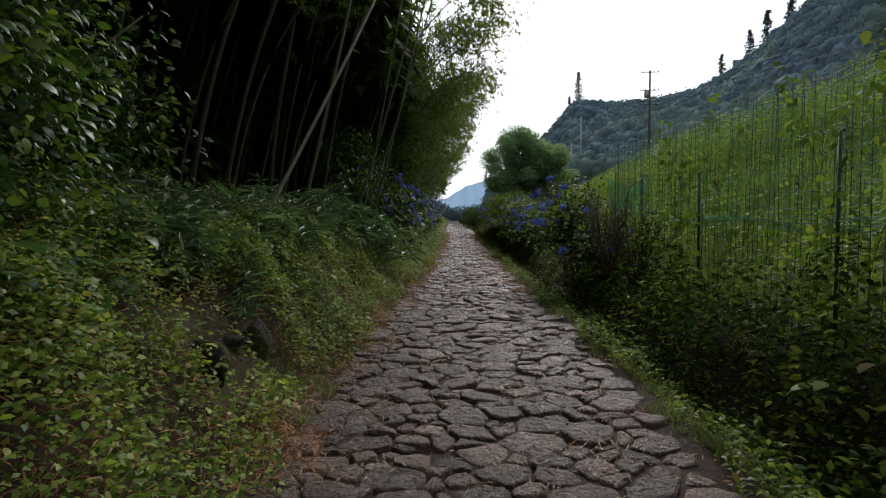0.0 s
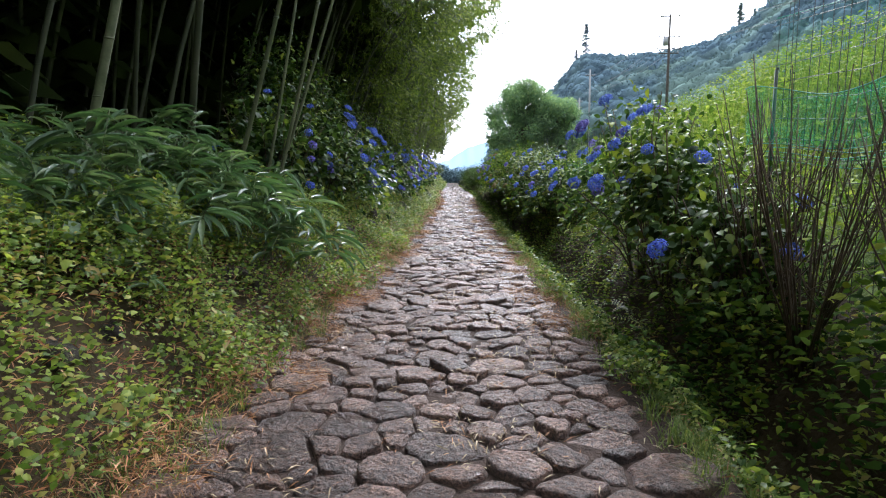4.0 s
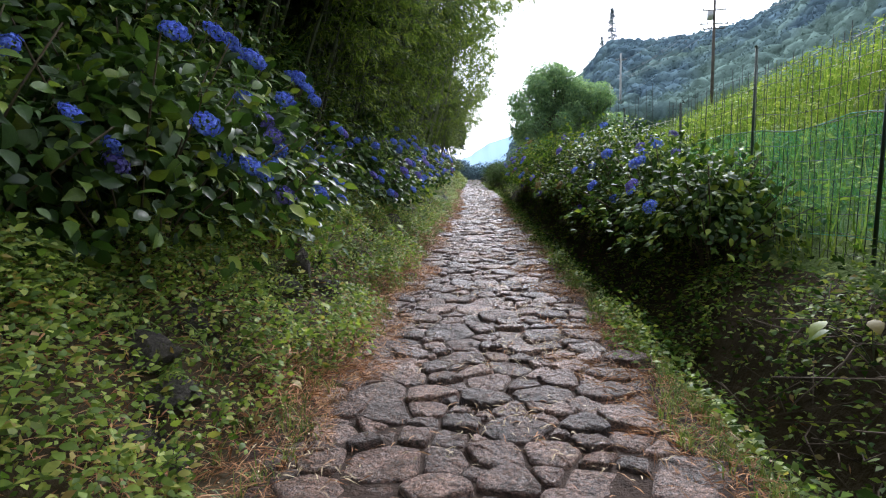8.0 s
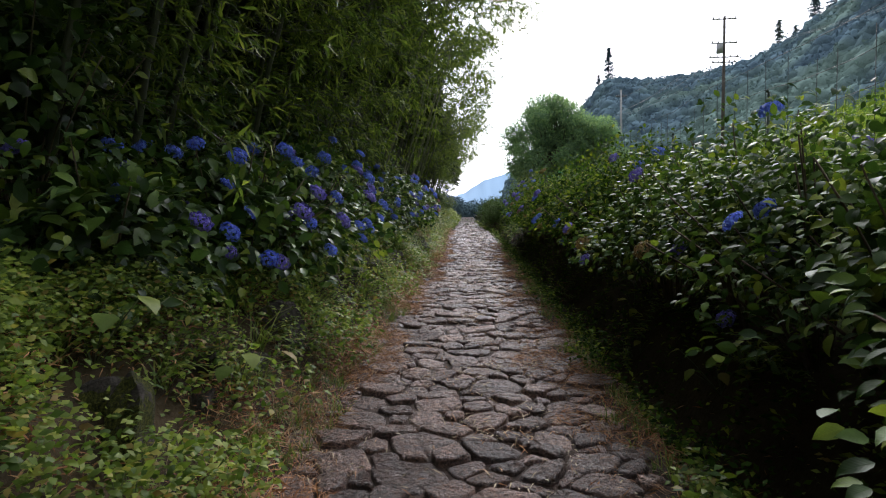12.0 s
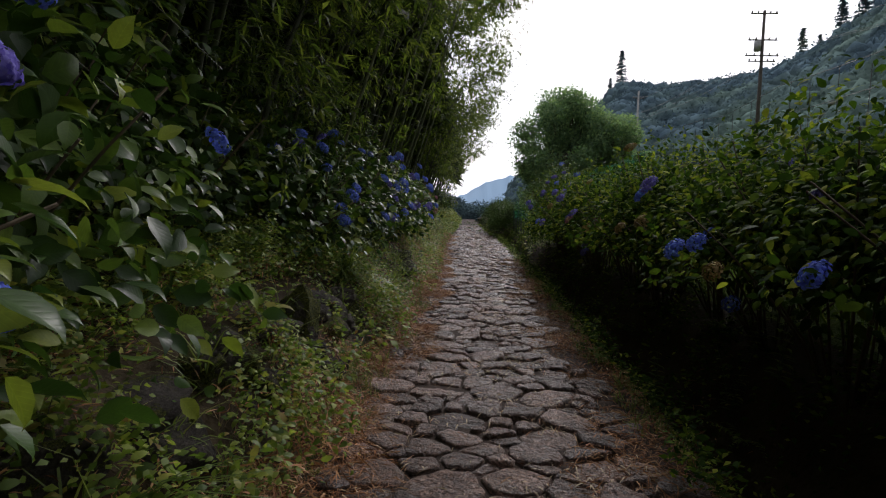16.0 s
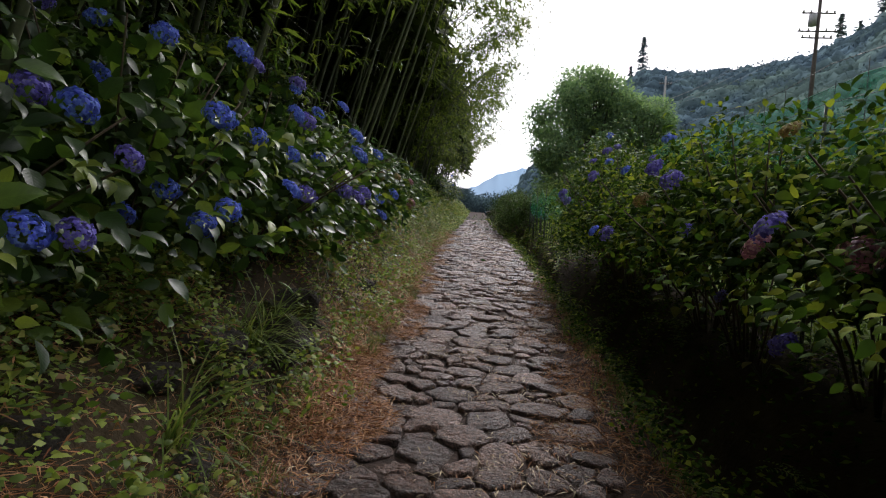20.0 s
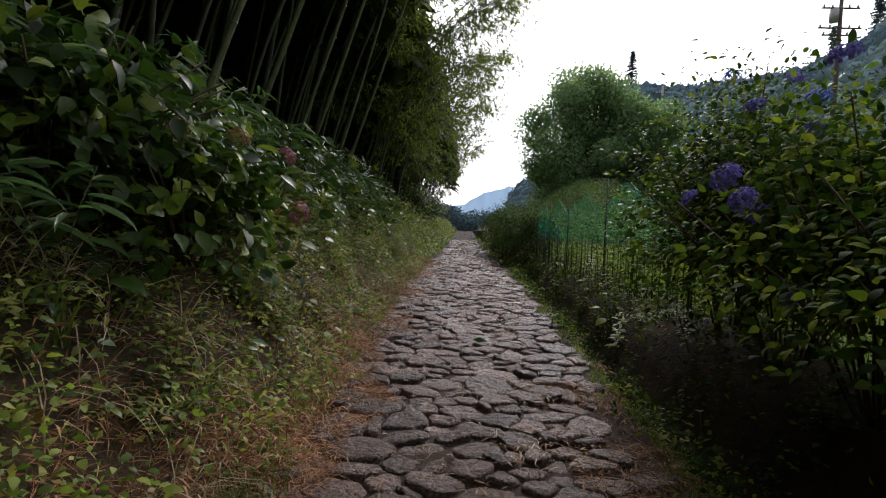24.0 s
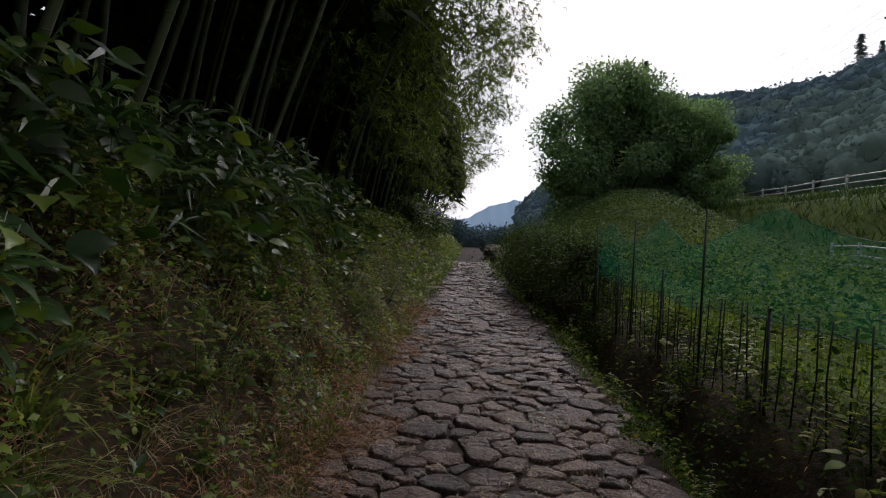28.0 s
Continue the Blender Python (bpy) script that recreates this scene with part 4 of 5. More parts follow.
PLANTS = {k: [weed_mesh(k, 700 + 9 * i) for i in range(4)] for k in ("weed", "fern", "dwarf_bamboo", "broad_weed")}
PLABEL = {"weed": "upright leafy green weed on the bank", "fern": "green fern with arching fronds on the bank", "dwarf_bamboo": "dwarf bamboo with long drooping green leaves", "broad_weed": "low weed with broad rounded green leaves"}
pl = np.random.default_rng(44)
for i in range(720):
    side = -1 if i % 4 else 1
    y = pl.uniform(-.5, 47)
    o = (.15 + 2.5 * pl.uniform(0, 1) ** 1.2) if side < 0 else (.1 + 1.3 * pl.uniform())
    bamboo_zone = (3.5 < y < 12 or y > 31) and side < 0 and o > .8
    k = "dwarf_bamboo" if bamboo_zone and pl.random() < .6 else ["weed", "broad_weed", "weed", "fern"][int(pl.integers(4))]
    x = float(left_edge(y)) - o if side < 0 else float(right_edge(y)) + o
    if any(math.hypot(x - bx, y - by) < .36 * br for bx, by, br in BOULDERS):
        continue
    ob = thing(k, PLABEL[k], "plant", k.replace("_", " ") + " plants")
    stalk, leafage = PLANTS[k][int(pl.integers(4))]
    piece("stalk", stalk, ob, kind="stuff")
    piece("leafage", leafage, ob, kind="stuff")
    ob.matrix_basis = pose(x, y, float(land(x, y)) - .01, pl.normal(0, 8), 12 if side < 0 else -12, pl.uniform(0, 360)) @ Matrix.Scale(pl.uniform(.6, 1.25) * (.7 if o < .4 else 1), 4)


for i in range(80):
    yc, xc, spread = ((9.7, -1.5, .75), (7.0, -1.85, 1.5), (38.5, -2.0, 4.0), (3.6, -1.85, .6), (9.5, -1.9, .9))[i % 5]
    x, y = xc + pl.normal(0, .25), yc + pl.uniform(-1, 1) * spread
    ob = thing("dwarf_bamboo", PLABEL["dwarf_bamboo"], "plant", "dwarf bamboo plants")
    stalk, leafage = PLANTS["dwarf_bamboo"][i % 4]
    piece("stalk", stalk, ob, kind="stuff")
    piece("leafage", leafage, ob, kind="stuff")
    ob.matrix_basis = pose(x, y, float(land(x, y)) - .01, pl.normal(0, 8), 15, pl.uniform(0, 360)) @ Matrix.Scale(pl.uniform(1.0, 1.45) * (.62 if yc < 7.5 else 1), 4)

h = Heap()
r = np.random.default_rng(88)
for i in range(110):
    q = np.array([r.uniform(2.25, 2.95), r.uniform(11.6, 14.0), 0])
    q[2] = land(q[0], q[1]) + r.uniform(.01, .22)
    d = np.append(r.normal(0, .2, 2), r.normal(.02, .07))
    tube(h, [q - d, q + r.normal(0, .05, 3), q + d], [.004, .005, .002], 3)
tagged(new("dead_branches", h.mesh("dead_branches", M["twig"])), "tangle of dry brown cut branches on the ditch bank", "branches", "", "stuff")

# bare twiggy shrub, and slim culms that lean over the bank
for x, y, hh in ((2.65, 7.7, 1.7), (2.75, 8.3, 1.55), (2.8, 7.0, 1.4)):
    r = np.random.default_rng(int(y * 10))
    sh = thing("bare_shrub", "leafless brown twiggy shrub beside the wire fence", "bush", m=pose(x, y, float(land(x, y)) - .03))
    for i in range(34):
        a, ln = r.uniform(0, 6.28), hh * r.uniform(.7, 1.15)
        t = np.linspace(0, 1, 4)
        h = Heap()
        st = np.stack([math.cos(a) * .38 * t, math.sin(a) * .38 * t, ln * t], 1) + r.normal(0, .02, (4, 3))
        tube(h, st, np.linspace(.009, .003, 4), 4)
        for q in range(2):
            b0 = st[2 - q]
            tube(h, [b0, b0 + np.array([r.normal(0, .14), r.normal(0, .14), r.uniform(.15, .35)])], [.004, .002], 3)
        piece("twig", h.mesh("twig", M["twig"]), sh)
for x, y, dx, dy, ln, rad in ((-2.02, 10.4, .36, -.05, 6.5, .028), (-1.72, 10.95, .29, .02, 6.5, .024), (-1.98, 11.4, .22, .05, 7, .022), (-2.1, 11.9, .36, .1, 6.5, .026), (-2.2, 5.5, .33, .7, 5.6, .03), (-2.6, 8.9, .25, .1, 7, .04),
                              (-2.05, 28.4, .35, .06, 6.5, .028), (-1.85, 30.3, .35, .05, 6.5, .026), (-1.8, 35.6, .34, .1, 6.5, .03), (-2.45, 36.9, .3, .05, 7, .035), (-2.7, 38.6, .38, .04, 7.5, .045), (-2.5, 39.8, .34, .06, 7.5, .035), (-2.6, 40.9, .36, .02, 7.5, .04), (-2.35, 41.9, .3, .05, 7.5, .03), (-2.5, 43.2, .36, .03, 7.5, .035)):
    h = Heap()
    t = np.linspace(0, 1, 16)
    z0 = float(land(x, y)) - .05
    st = np.stack([x + dx * ln * (t - .12 * t * t), y + dy * ln * t, z0 + ln * t], 1)
    tube(h, st, np.linspace(rad, rad * .6, 16), 8)
    for k in range(1, 15):
        tube(h, [st[k] - [0, 0, .01], st[k], st[k] + [0, 0, .01]], [rad * .85, rad * 1.15, rad * .85], 8)
    tagged(new("bamboo_culm", h.mesh("bamboo_culm", M["lit_culm"], True)), "slim leaning grey-green bamboo culm on the bank", "bamboo", "culms inside the grove")
tufts("dry_grass", "dry straw-coloured grass at the foot of the bank", 31, 47, .02, .6, 260, 12, .17, .005, "straw")
tufts("dry_grass", "dead bent straw hanging among the weeds of the bank", 31, 47, .3, 1.5, 300, 16, .34, .006, "straw", -1, .4, shape=ARCH, spread=1.6)
tufts("arching_grass", "clumps of long thin grass arching down the bank", 33, 47, .5, 1.0, 16, 46, .5, .008, "grass", -1, .5, shape=ARCH, spread=1.6)
tufts("arching_grass", "clumps of long thin grass arching down the bank", 14, 31, .45, .9, 13, 42, .5, .009, "grass", -1, .5, shape=ARCH, spread=1.6)
tufts("arching_grass", "big clump of long arching grass over the mossy stones", 25.6, 26.8, .75, 1.05, 4, 60, .62, .012, "grass", -1, .6, shape=ARCH, spread=1.6)
tufts("dry_grass", "dry straw-coloured grass at the foot of the bank", 14, 31, .05, .5, 160, 12, .18, .004, "straw")

# meadow beyond the fence
n = 40000
x = 3.2 + 10 * rng.uniform(0, 1, n) ** 1.3
y = rng.uniform(-3, 62, n)
P = np.stack([x, y, land(x, y) - 0.02], 1)
o = flat_dirs(n)
h = Heap()
leaves(h, P, o * 0.9 + UP, UP * .2 + o, rng.uniform(.15, .5, n), rng.uniform(.008, .022, n), GRASS)
n = 60000     # rank leafy growth on the slope beside the fence, in clumps up to a metre high
x, y = 3.3 + 5.5 * rng.uniform(0, 1, n) ** .8, rng.uniform(-3, 30, n)
tall = smooth(.40, .62, .5 + .5 * wob(x, y, .8, 5)) * (1 - .6 * smooth(17, 30, y))
P = np.stack([x, y, land(x, y) + rng.uniform(0, 1, n) ** .6 * (.2 + .85 * tall)], 1)
leaves(h, P, flat_dirs(n) + UP * rng.uniform(-.5, .4, (n, 1)), UP + rng.normal(0, .45, (n, 3)), rng.uniform(.05, .12, n), rng.uniform(.03, .06, n), SMALL)
n = 9000
x, y = 3.3 + 5.5 * rng.uniform(0, 1, n) ** .8, rng.uniform(-3, 30, n)
o = flat_dirs(n)
leaves(h, np.stack([x, y, land(x, y) - 0.02], 1), o * 0.8 + UP, UP * .2 + o, rng.uniform(.35, .95, n), rng.uniform(.008, .018, n), ARCH)
n = 26000
x, y = 3.1 + 6 * rng.uniform(0, 1, n), rng.uniform(-3, 60, n)
P = np.stack([x, y, land(x, y) + rng.uniform(0, .5, n)], 1)
leaves(h, P, flat_dirs(n), UP + rng.normal(0, .4, (n, 3)), rng.uniform(.05, .11, n), rng.uniform(.03, .06, n), SMALL)
n = 34000
x, y = 6.8 + rng.normal(0, 2.4, n), 57.5 + rng.normal(0, 6, n)
P = np.stack([x, y, land(x, y) + rng.uniform(0, .6, n)], 1)
hm = Heap()
leaves(hm, P, flat_dirs(n), UP + rng.normal(0, .5, (n, 3)), rng.uniform(.06, .14, n), rng.uniform(.03, .06, n), SMALL)
n = 26000     # rougher grass on the bank below the road
x, y = rng.uniform(9.5, 22, n), rng.uniform(42, 78, n)
o = flat_dirs(n)
leaves(hm, np.stack([x, y, land(x, y) - 0.02], 1), o * 0.9 + UP, UP * .3 - o, rng.uniform(.25, .75, n), rng.uniform(.02, .05, n), GRASS)
tagged(new("mound_weeds", hm.mesh("mound_weeds", M["tree_leaf"])), "rank green weeds over the grassy mound", "undergrowth", "", "stuff")
tagged(new("meadow_grass", h.mesh("meadow_grass", M["field"])), "bright green grass and weeds covering the sloping field", "grass", "", "stuff")


# ---- broadleaf tree and far woods ----
def tree(name, label, x, y, height, width, count, leaf, seed, mat="tree_leaf", lobes=20):
    r = np.random.default_rng(seed)
    z0 = float(land(x, y))
    root = thing(name, label, "tree", m=pose(x, y, z0))
    h = Heap()
    tube(h, [(0, 0, -.2), (.1, 0, height * .2), (0, .1, height * .45), (.1, 0, height * .75)], [width * .035, width * .028, width * .02, width * .006], 8)
    cs = []
    for i in range(lobes):
        a, u = i * 2.4 + r.uniform(-.4, .4), (i + .5) / lobes
        rr = width * .40 * math.sqrt(max(0, 1 - ((u - .30) / .71) ** 2)) ** 1.05 * r.uniform(.72, 1.08)
        rr *= .5 if i % 3 == 0 else 1
        c = np.array([rr * math.cos(a), rr * math.sin(a), height * (.12 + .80 * u)])
        cs.append((c, width * r.uniform(.085, .165)))
        tube(h, [(0, 0, height * (.12 + .5 * u)), c * .6 + np.array([0, 0, height * .04]), c], [width * .012, width * .007, width * .003], 5)
    piece("trunk", h.mesh("trunk", M["bark"]), root)
    lf = Heap()
    for c, s in cs:
        k = count // lobes
        v = unit(r.normal(size=(k, 3))) * (r.beta(5, 1.6, (k, 1)))
        v = v * (1 + .12 * np.sin(5 * v[:, :1] + 7 * v[:, 1:2] + 6 * v[:, 2:3]))
        P = c + v * s * np.array([1.15, 1.15, .85])
        leaves(lf, P, v + r.normal(0, .5, (k, 3)) - np.array([0, 0, .3]), v + np.array([0, 0, .6]), leaf * r.uniform(.6, 1.3, k), leaf * .75, SMALL)
    piece("crown", lf.mesh("crown", M[mat]), root, kind="stuff")
    return root


tree("broadleaf_tree", "large rounded dark green broadleaf tree behind the field", 9.2, 72, 12.2, 11.0, 56000, .25, 31, "hazed_crown_leaf", 62)
tree("broadleaf_tree", "smaller green broadleaf tree beside the large rounded tree", 13.2, 70.5, 7.2, 7.0, 24000, .2, 32, "hazed_crown_leaf", 36)

# wooded hill: many crowns as one mass
h = Heap()
n = 3200
az = np.radians(rng.uniform(4.5, 46, n))
f = rng.uniform(0.46, 1.04, n) ** .8
dd = np.interp(np.degrees(az), [0, 10, 15, 30, 45, 90], [190, 175, 152, 134, 120, 115])
TX, TY = 0.4 + np.sin(az) * dd * f, 20 + np.cos(az) * dd * f
TZ = land(TX, TY)
bm = bmesh.new()
bmesh.ops.create_icosphere(bm, subdivisions=2, radius=1)
IV = np.array([v.co[:] for v in bm.verts])
IT = np.array([[v.index for v in f.verts] for f in bm.faces])
bm.free()
for i in range(n):
    s = rng.uniform(1.5, 3.1)
    lump = 1 + .13 * np.sin(IV @ rng.normal(0, 3.5, 3) + rng.uniform(0, 6)) + .13 * np.sin(IV @ rng.normal(0, 7, 3)) + rng.normal(0, .07, len(IV))
    c = np.array([TX[i], TY[i], TZ[i] + s * 0.45])
    h.add(c + IV * lump[:, None] * s * .84 * np.array([1, 1, 1.1]), IT)
    k = 30
    v = unit(rng.normal(size=(k, 3)) + np.array([-.2, -.6, .3]))
    leaves(h, c + v * s * np.array([1, 1, 1.1]) * rng.uniform(.80, 1.06, (k, 1)), rng.normal(0, 1, (k, 3)), np.array([-.3, -.9, .15]) + v * .35 + rng.normal(0, .12, (k, 3)), rng.uniform(.4, .8, k), rng.uniform(.3, .55, k), SMALL)
tagged(new("hillside_wood", h.mesh("hillside_wood", M["hazed_wood_leaf"])), "dense mixed wood covering the hill, blue-green with painted haze", "wood", "", "stuff")


def conifer(x, y, height, seed):
    r = np.random.default_rng(seed)
    z0 = float(land(x, y))
    root = thing("conifer", "tall slim dark conifer standing above the wooded ridge", "tree", "conifers on the ridge", m=pose(x, y, z0))
    h = Heap()
    tube(h, [(0, 0, -.3), (0, 0, height * .98)], [height * .016, height * .003], 6)
    piece("trunk", h.mesh("trunk", M["bark"]), root)
    lf = Heap()
    for i in range(26):
        u = i / 26
        ln = height * .17 * (1 - u) ** .8 * r.uniform(.7, 1.15) + .15
        for q in range(5):
            a = r.uniform(0, 6.28)
            k = 24
            w = r.uniform(.1, 1, k)
            P = np.stack([math.cos(a) * ln * w, math.sin(a) * ln * w, height * (.2 + .8 * u) - .25 * ln * w], 1)
            leaves(lf, P, flat_dirs(k) - .3 * UP, UP + r.normal(0, .3, (k, 3)), height * .046, height * .018, SMALL)
    piece("crown", lf.mesh("crown", M["hazed_wood_leaf"]), root, kind="stuff")


conifer(39.1, 166, 14, 1)
conifer(36.6, 167, 9, 2)
for i, (x, y, t) in enumerate([(69, 138.5, 12), (73, 133, 14), (76, 131, 16), (79, 127, 15), (83, 123, 17), (87, 119, 18), (92, 114, 17), (71, 136, 9), (97, 110, 16)]):
    conifer(x, y, t, 10 + i)

# a blue mountain far down the valley, its haze made by colour and glow
xs = np.linspace(-700, 900, 420)
zz = 44 * np.exp(-((xs - 56) / 70) ** 2) + 26 * np.exp(-((xs - 190) / 120) ** 2) + 16 * np.exp(-((xs + 110) / 90) ** 2) + 1.6 * np.sin(xs * .11) + 1.0 * np.sin(xs * .31 + 1) + np.random.default_rng(8).normal(0, .5, 420) + 4
m, t, b = nodes_of("glowing_far_mountain")
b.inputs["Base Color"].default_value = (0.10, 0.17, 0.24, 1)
# blue emission stands in for the air in front of the mountain
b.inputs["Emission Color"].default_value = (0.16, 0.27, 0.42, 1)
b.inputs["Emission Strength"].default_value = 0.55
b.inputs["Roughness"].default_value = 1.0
V = np.concatenate([np.stack([xs, 905 + 0 * xs, zz], 1), np.stack([xs, 780 + 0 * xs, -3 + 0 * xs], 1), np.stack([xs, 1050 + 0 * xs, -3 + 0 * xs], 1)])
T = []
for i in range(419):
    T += [(420 + i, 421 + i, i), (421 + i, i + 1, i), (i, i + 1, 840 + i), (i + 1, 841 + i, 840 + i)]
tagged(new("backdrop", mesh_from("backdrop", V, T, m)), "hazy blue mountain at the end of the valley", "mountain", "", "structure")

# a belt of trees that closes the valley below the mountain
h = Heap()
for i in range(160):
    k = 130
    s = rng.uniform(.8, 1.7)
    v = unit(rng.normal(size=(k, 3))) * rng.beta(4, 1.3, (k, 1))
    q = np.array([rng.uniform(-9, 8), rng.uniform(96, 125), 0])
    q[2] = land(q[0], q[1]) + s * .6
    leaves(h, q + v * s, v + rng.normal(0, .5, (k, 3)), v + np.array([0, 0, .5]), rng.uniform(.25, .5, k), .25, SMALL)
tagged(new("far_trees", h.mesh("far_trees", M["hazed_wood_leaf"])), "low green trees where the path leads out of sight", "wood", "", "stuff")


# ---- poles and wires ----
def utility_pole(label, x, y, top, mat, arms, lean=0.0):
    z0 = float(land(x, y))
    root = thing("utility_pole", label, "utility pole", "utility poles below the hill", m=pose(x, y, z0, 0, lean, 0))
    H = top - z0
    h = Heap()
    tube(h, [(0, 0, -.5), (0, 0, H * .5), (0, 0, H)], [.19, .16, .12], 10)
    piece("pole", h.mesh("pole", M[mat], True), root)
    for dz, ln in arms:
        h = Heap()
        box_tris(h, -ln, ln, -.05, .05, H - dz - .05, H - dz + .05)
        arm = piece("crossarm", h.mesh("crossarm", M["polewood"]), root)
        for q in (-.9, -.45, .45, .9):
            h = Heap()
            tube(h, [(q * ln, 0, H - dz + .05), (q * ln, 0, H - dz + .14), (q * ln, 0, H - dz + .26)], [.05, .08, .03], 6)
            piece("insulator", h.mesh("insulator", M["pole"]), arm)
    return root, z0


utility_pole("grey concrete utility pole with wires below the wooded hill", 24.4, 100.8, 19.2, "pole", [(1.0, .8)])
pb, pz = utility_pole("tall dark utility pole with crossarms and a transformer", 26.5, 71.5, 20.0, "polewood", [(.25, 1.2), (2.6, 1.3), (4.0, 1.5), (4.5, 1.2)])
h = Heap()
tube(h, [(-.45, 0, 20 - pz - 3.6), (-.45, 0, 20 - pz - 2.7)], [.3, .3], 10)
piece("transformer", h.mesh("transformer", M["steel"]), pb)
utility_pole("slim grey utility pole below the wooded hill", 22.0, 98.0, 14.0, "pole", [(.6, .5)])
for i, (za, zb, xo) in enumerate([(19.0, 18.0, 0), (17.6, 16.2, .5), (17.3, 15.7, -.5), (16.2, 15.4, .8), (15.9, 15.2, -.8)]):
    for (ax, ay, az_, bx, by, bz) in [(26.5 + xo, 71.5, za, 24.4 + xo, 100.8, zb), (26.5 + xo, 71.5, za, 44 + xo, 30, za + 1)]:
        t = np.linspace(0, 1, 14)
        pts = np.stack([ax + (bx - ax) * t, ay + (by - ay) * t, az_ + (bz - az_) * t - 3.2 * t * (1 - t)], 1)
        h = Heap()
        tube(h, pts, .014, 3)
        tagged(new("power_cable", h.mesh("power_cable", M["pole"])), "thin sagging overhead cable between the utility poles", "cable", "overhead cables")


# ---- fences ----
def fence_x(y):
    return np.interp(y, [-6, 5.5, 15.7, 36, 40, 42, 46], [2.95, 2.98, 3.3, 2.85, 2.68, 2.52, 2.42])


def mesh_fence(name, label, y0, y1, top, gap, posts, thick=.0032, vgap=0.10):
    """Wire panels on slim green posts."""
    root = thing(name, label, "fence", "fences of the field", m=Matrix.Identity(4))
    r = np.random.default_rng(int(y0 * 10) + 77)
    for y in posts:
        x = float(fence_x(y))
        z = float(land(x, y))
        tp = min(top, 1.66) + r.uniform(-.06, .2)
        h = Heap()
        tube(h, [(x, y, z - .2), (x + r.normal(0, .02), y + r.normal(0, .03), z + tp)], [.015, .013], 7)
        tube(h, [(x, y, z + tp), (x, y, z + tp + .02)], [.017, .011], 7)
        piece("post", h.mesh("post", M["post"]), root)
    for y in np.arange(y0, y1, vgap):
        x = float(fence_x(y))
        z = float(land(x, y))
        h = Heap()
        k = r.uniform(-.03, .03)
        tube(h, [(x, y, z), (x + k, y + r.normal(0, .012), z + top * .5), (x + k, y + r.normal(0, .02), z + top * r.uniform(.92, 1.0))], thick, 3 if thick < .005 else 5)
        piece("upright_wire", h.mesh("upright_wire", M["wire"]), root)
    ys = np.arange(y0, y1 + .01, .5)
    for q in np.arange(.08, top, gap):
        h = Heap()
        tube(h, np.stack([fence_x(ys), ys, land(fence_x(ys), ys) + q + .012 * np.sin(ys * 3 + q * 9)], 1), .0028, 3)
        piece("cross_wire", h.mesh("cross_wire", M["wire"]), root)
    return root


def net_sheet(name, label, y0, y1, z0, z1, dx=0.05, sag=0.05, mat="net"):
    ys, vs = np.linspace(y0, y1, 34), np.linspace(0, 1, 7)
    Y, U = np.meshgrid(ys, vs)
    X = fence_x(Y) + dx + .05 * wob(Y, U * 3, 1.5)
    Z = land(fence_x(Y), Y) + z0 + (z1 - z0) * U - sag * np.sin(np.clip((Y - y0) % 2.1 / 2.1, 0, 1) * math.pi) * U
    root = thing(name, label, "net", "nets on the field fence", m=Matrix.Identity(4))
    for c0 in range(0, 33, 11):
        s = slice(c0, c0 + 12)
        x2, y2, z2 = X[:, s], Y[:, s], Z[:, s]
        w = x2.shape[1]
        k = np.arange(7 * w).reshape(7, w)
        a, b2, c2, d2 = k[:-1, :-1].ravel(), k[:-1, 1:].ravel(), k[1:, 1:].ravel(), k[1:, :-1].ravel()
        piece("net_panel", mesh_from("net_panel", np.stack([x2.ravel(), y2.ravel(), z2.ravel()], 1), np.concatenate([np.stack([a, b2, c2], 1), np.stack([a, c2, d2], 1)]), M[mat], True), root)
    for row in (0, 6):
        h = Heap()
        tube(h, np.stack([X[row], Y[row], Z[row]], 1), .004, 3)
        piece("cord", h.mesh("cord", M["cord"]), root, "green border cord")
    return root


mesh_fence("wire_fence", "dark green wire mesh fence on slim posts beside the field", -1.5, 9.0, 2.3, .14, [-.6, 1.2, 3.3, 5.45, 7.4, 8.9])
mesh_fence("wire_fence", "dark green wire mesh fence on slim posts beside the field", 12.0, 18.0, 1.75, .14, [12.4, 13.9, 15.7, 17.4])
mesh_fence("wire_fence", "dark green wire mesh fence on slim posts behind the bushes", 18.5, 34, 2.1, .25, [20, 22, 24, 26, 28, 30, 32, 33.9], vgap=.3)
mesh_fence("wire_fence", "low dark wire fence with tall posts beside the field", 36.8, 46, .85, .16, [37.4, 38.6, 41.0, 43.0, 44.6, 45.8], thick=.006, vgap=.17)
FR = thing("net_posts", "tall slim dark posts that hold the green net", "post", m=Matrix.Identity(4))
for y, tp in ((36.9, 2.1), (39.8, 2.1), (42.0, 1.95), (44.0, 1.9), (45.9, 1.8)):
    h = Heap()
    x = float(fence_x(y))
    z = float(land(x, y))
    tube(h, [(x, y, z - .1), (x, y, tp)], [.014, .011], 7)
    piece("post", h.mesh("post", M["post"]), FR)
net_sheet("green_net", "sheer green crop net hung along the field fence", 36.9, 45.9, .72, 1.6, sag=.28)
net_sheet("green_net", "sheer green crop net hung on the wire fence", -1.0, 9.0, 1.12, 2.15, mat="sheer_net")
net_sheet("green_net", "gathered lower hem of the sheer green crop net", -1.0, 9.0, 1.02, 1.11, dx=.02, sag=.03)
net_sheet("green_net", "fold of green crop net hung over the twiggy shrub", 7.0, 9.2, 1.15, 1.62, dx=-.05, sag=.12)
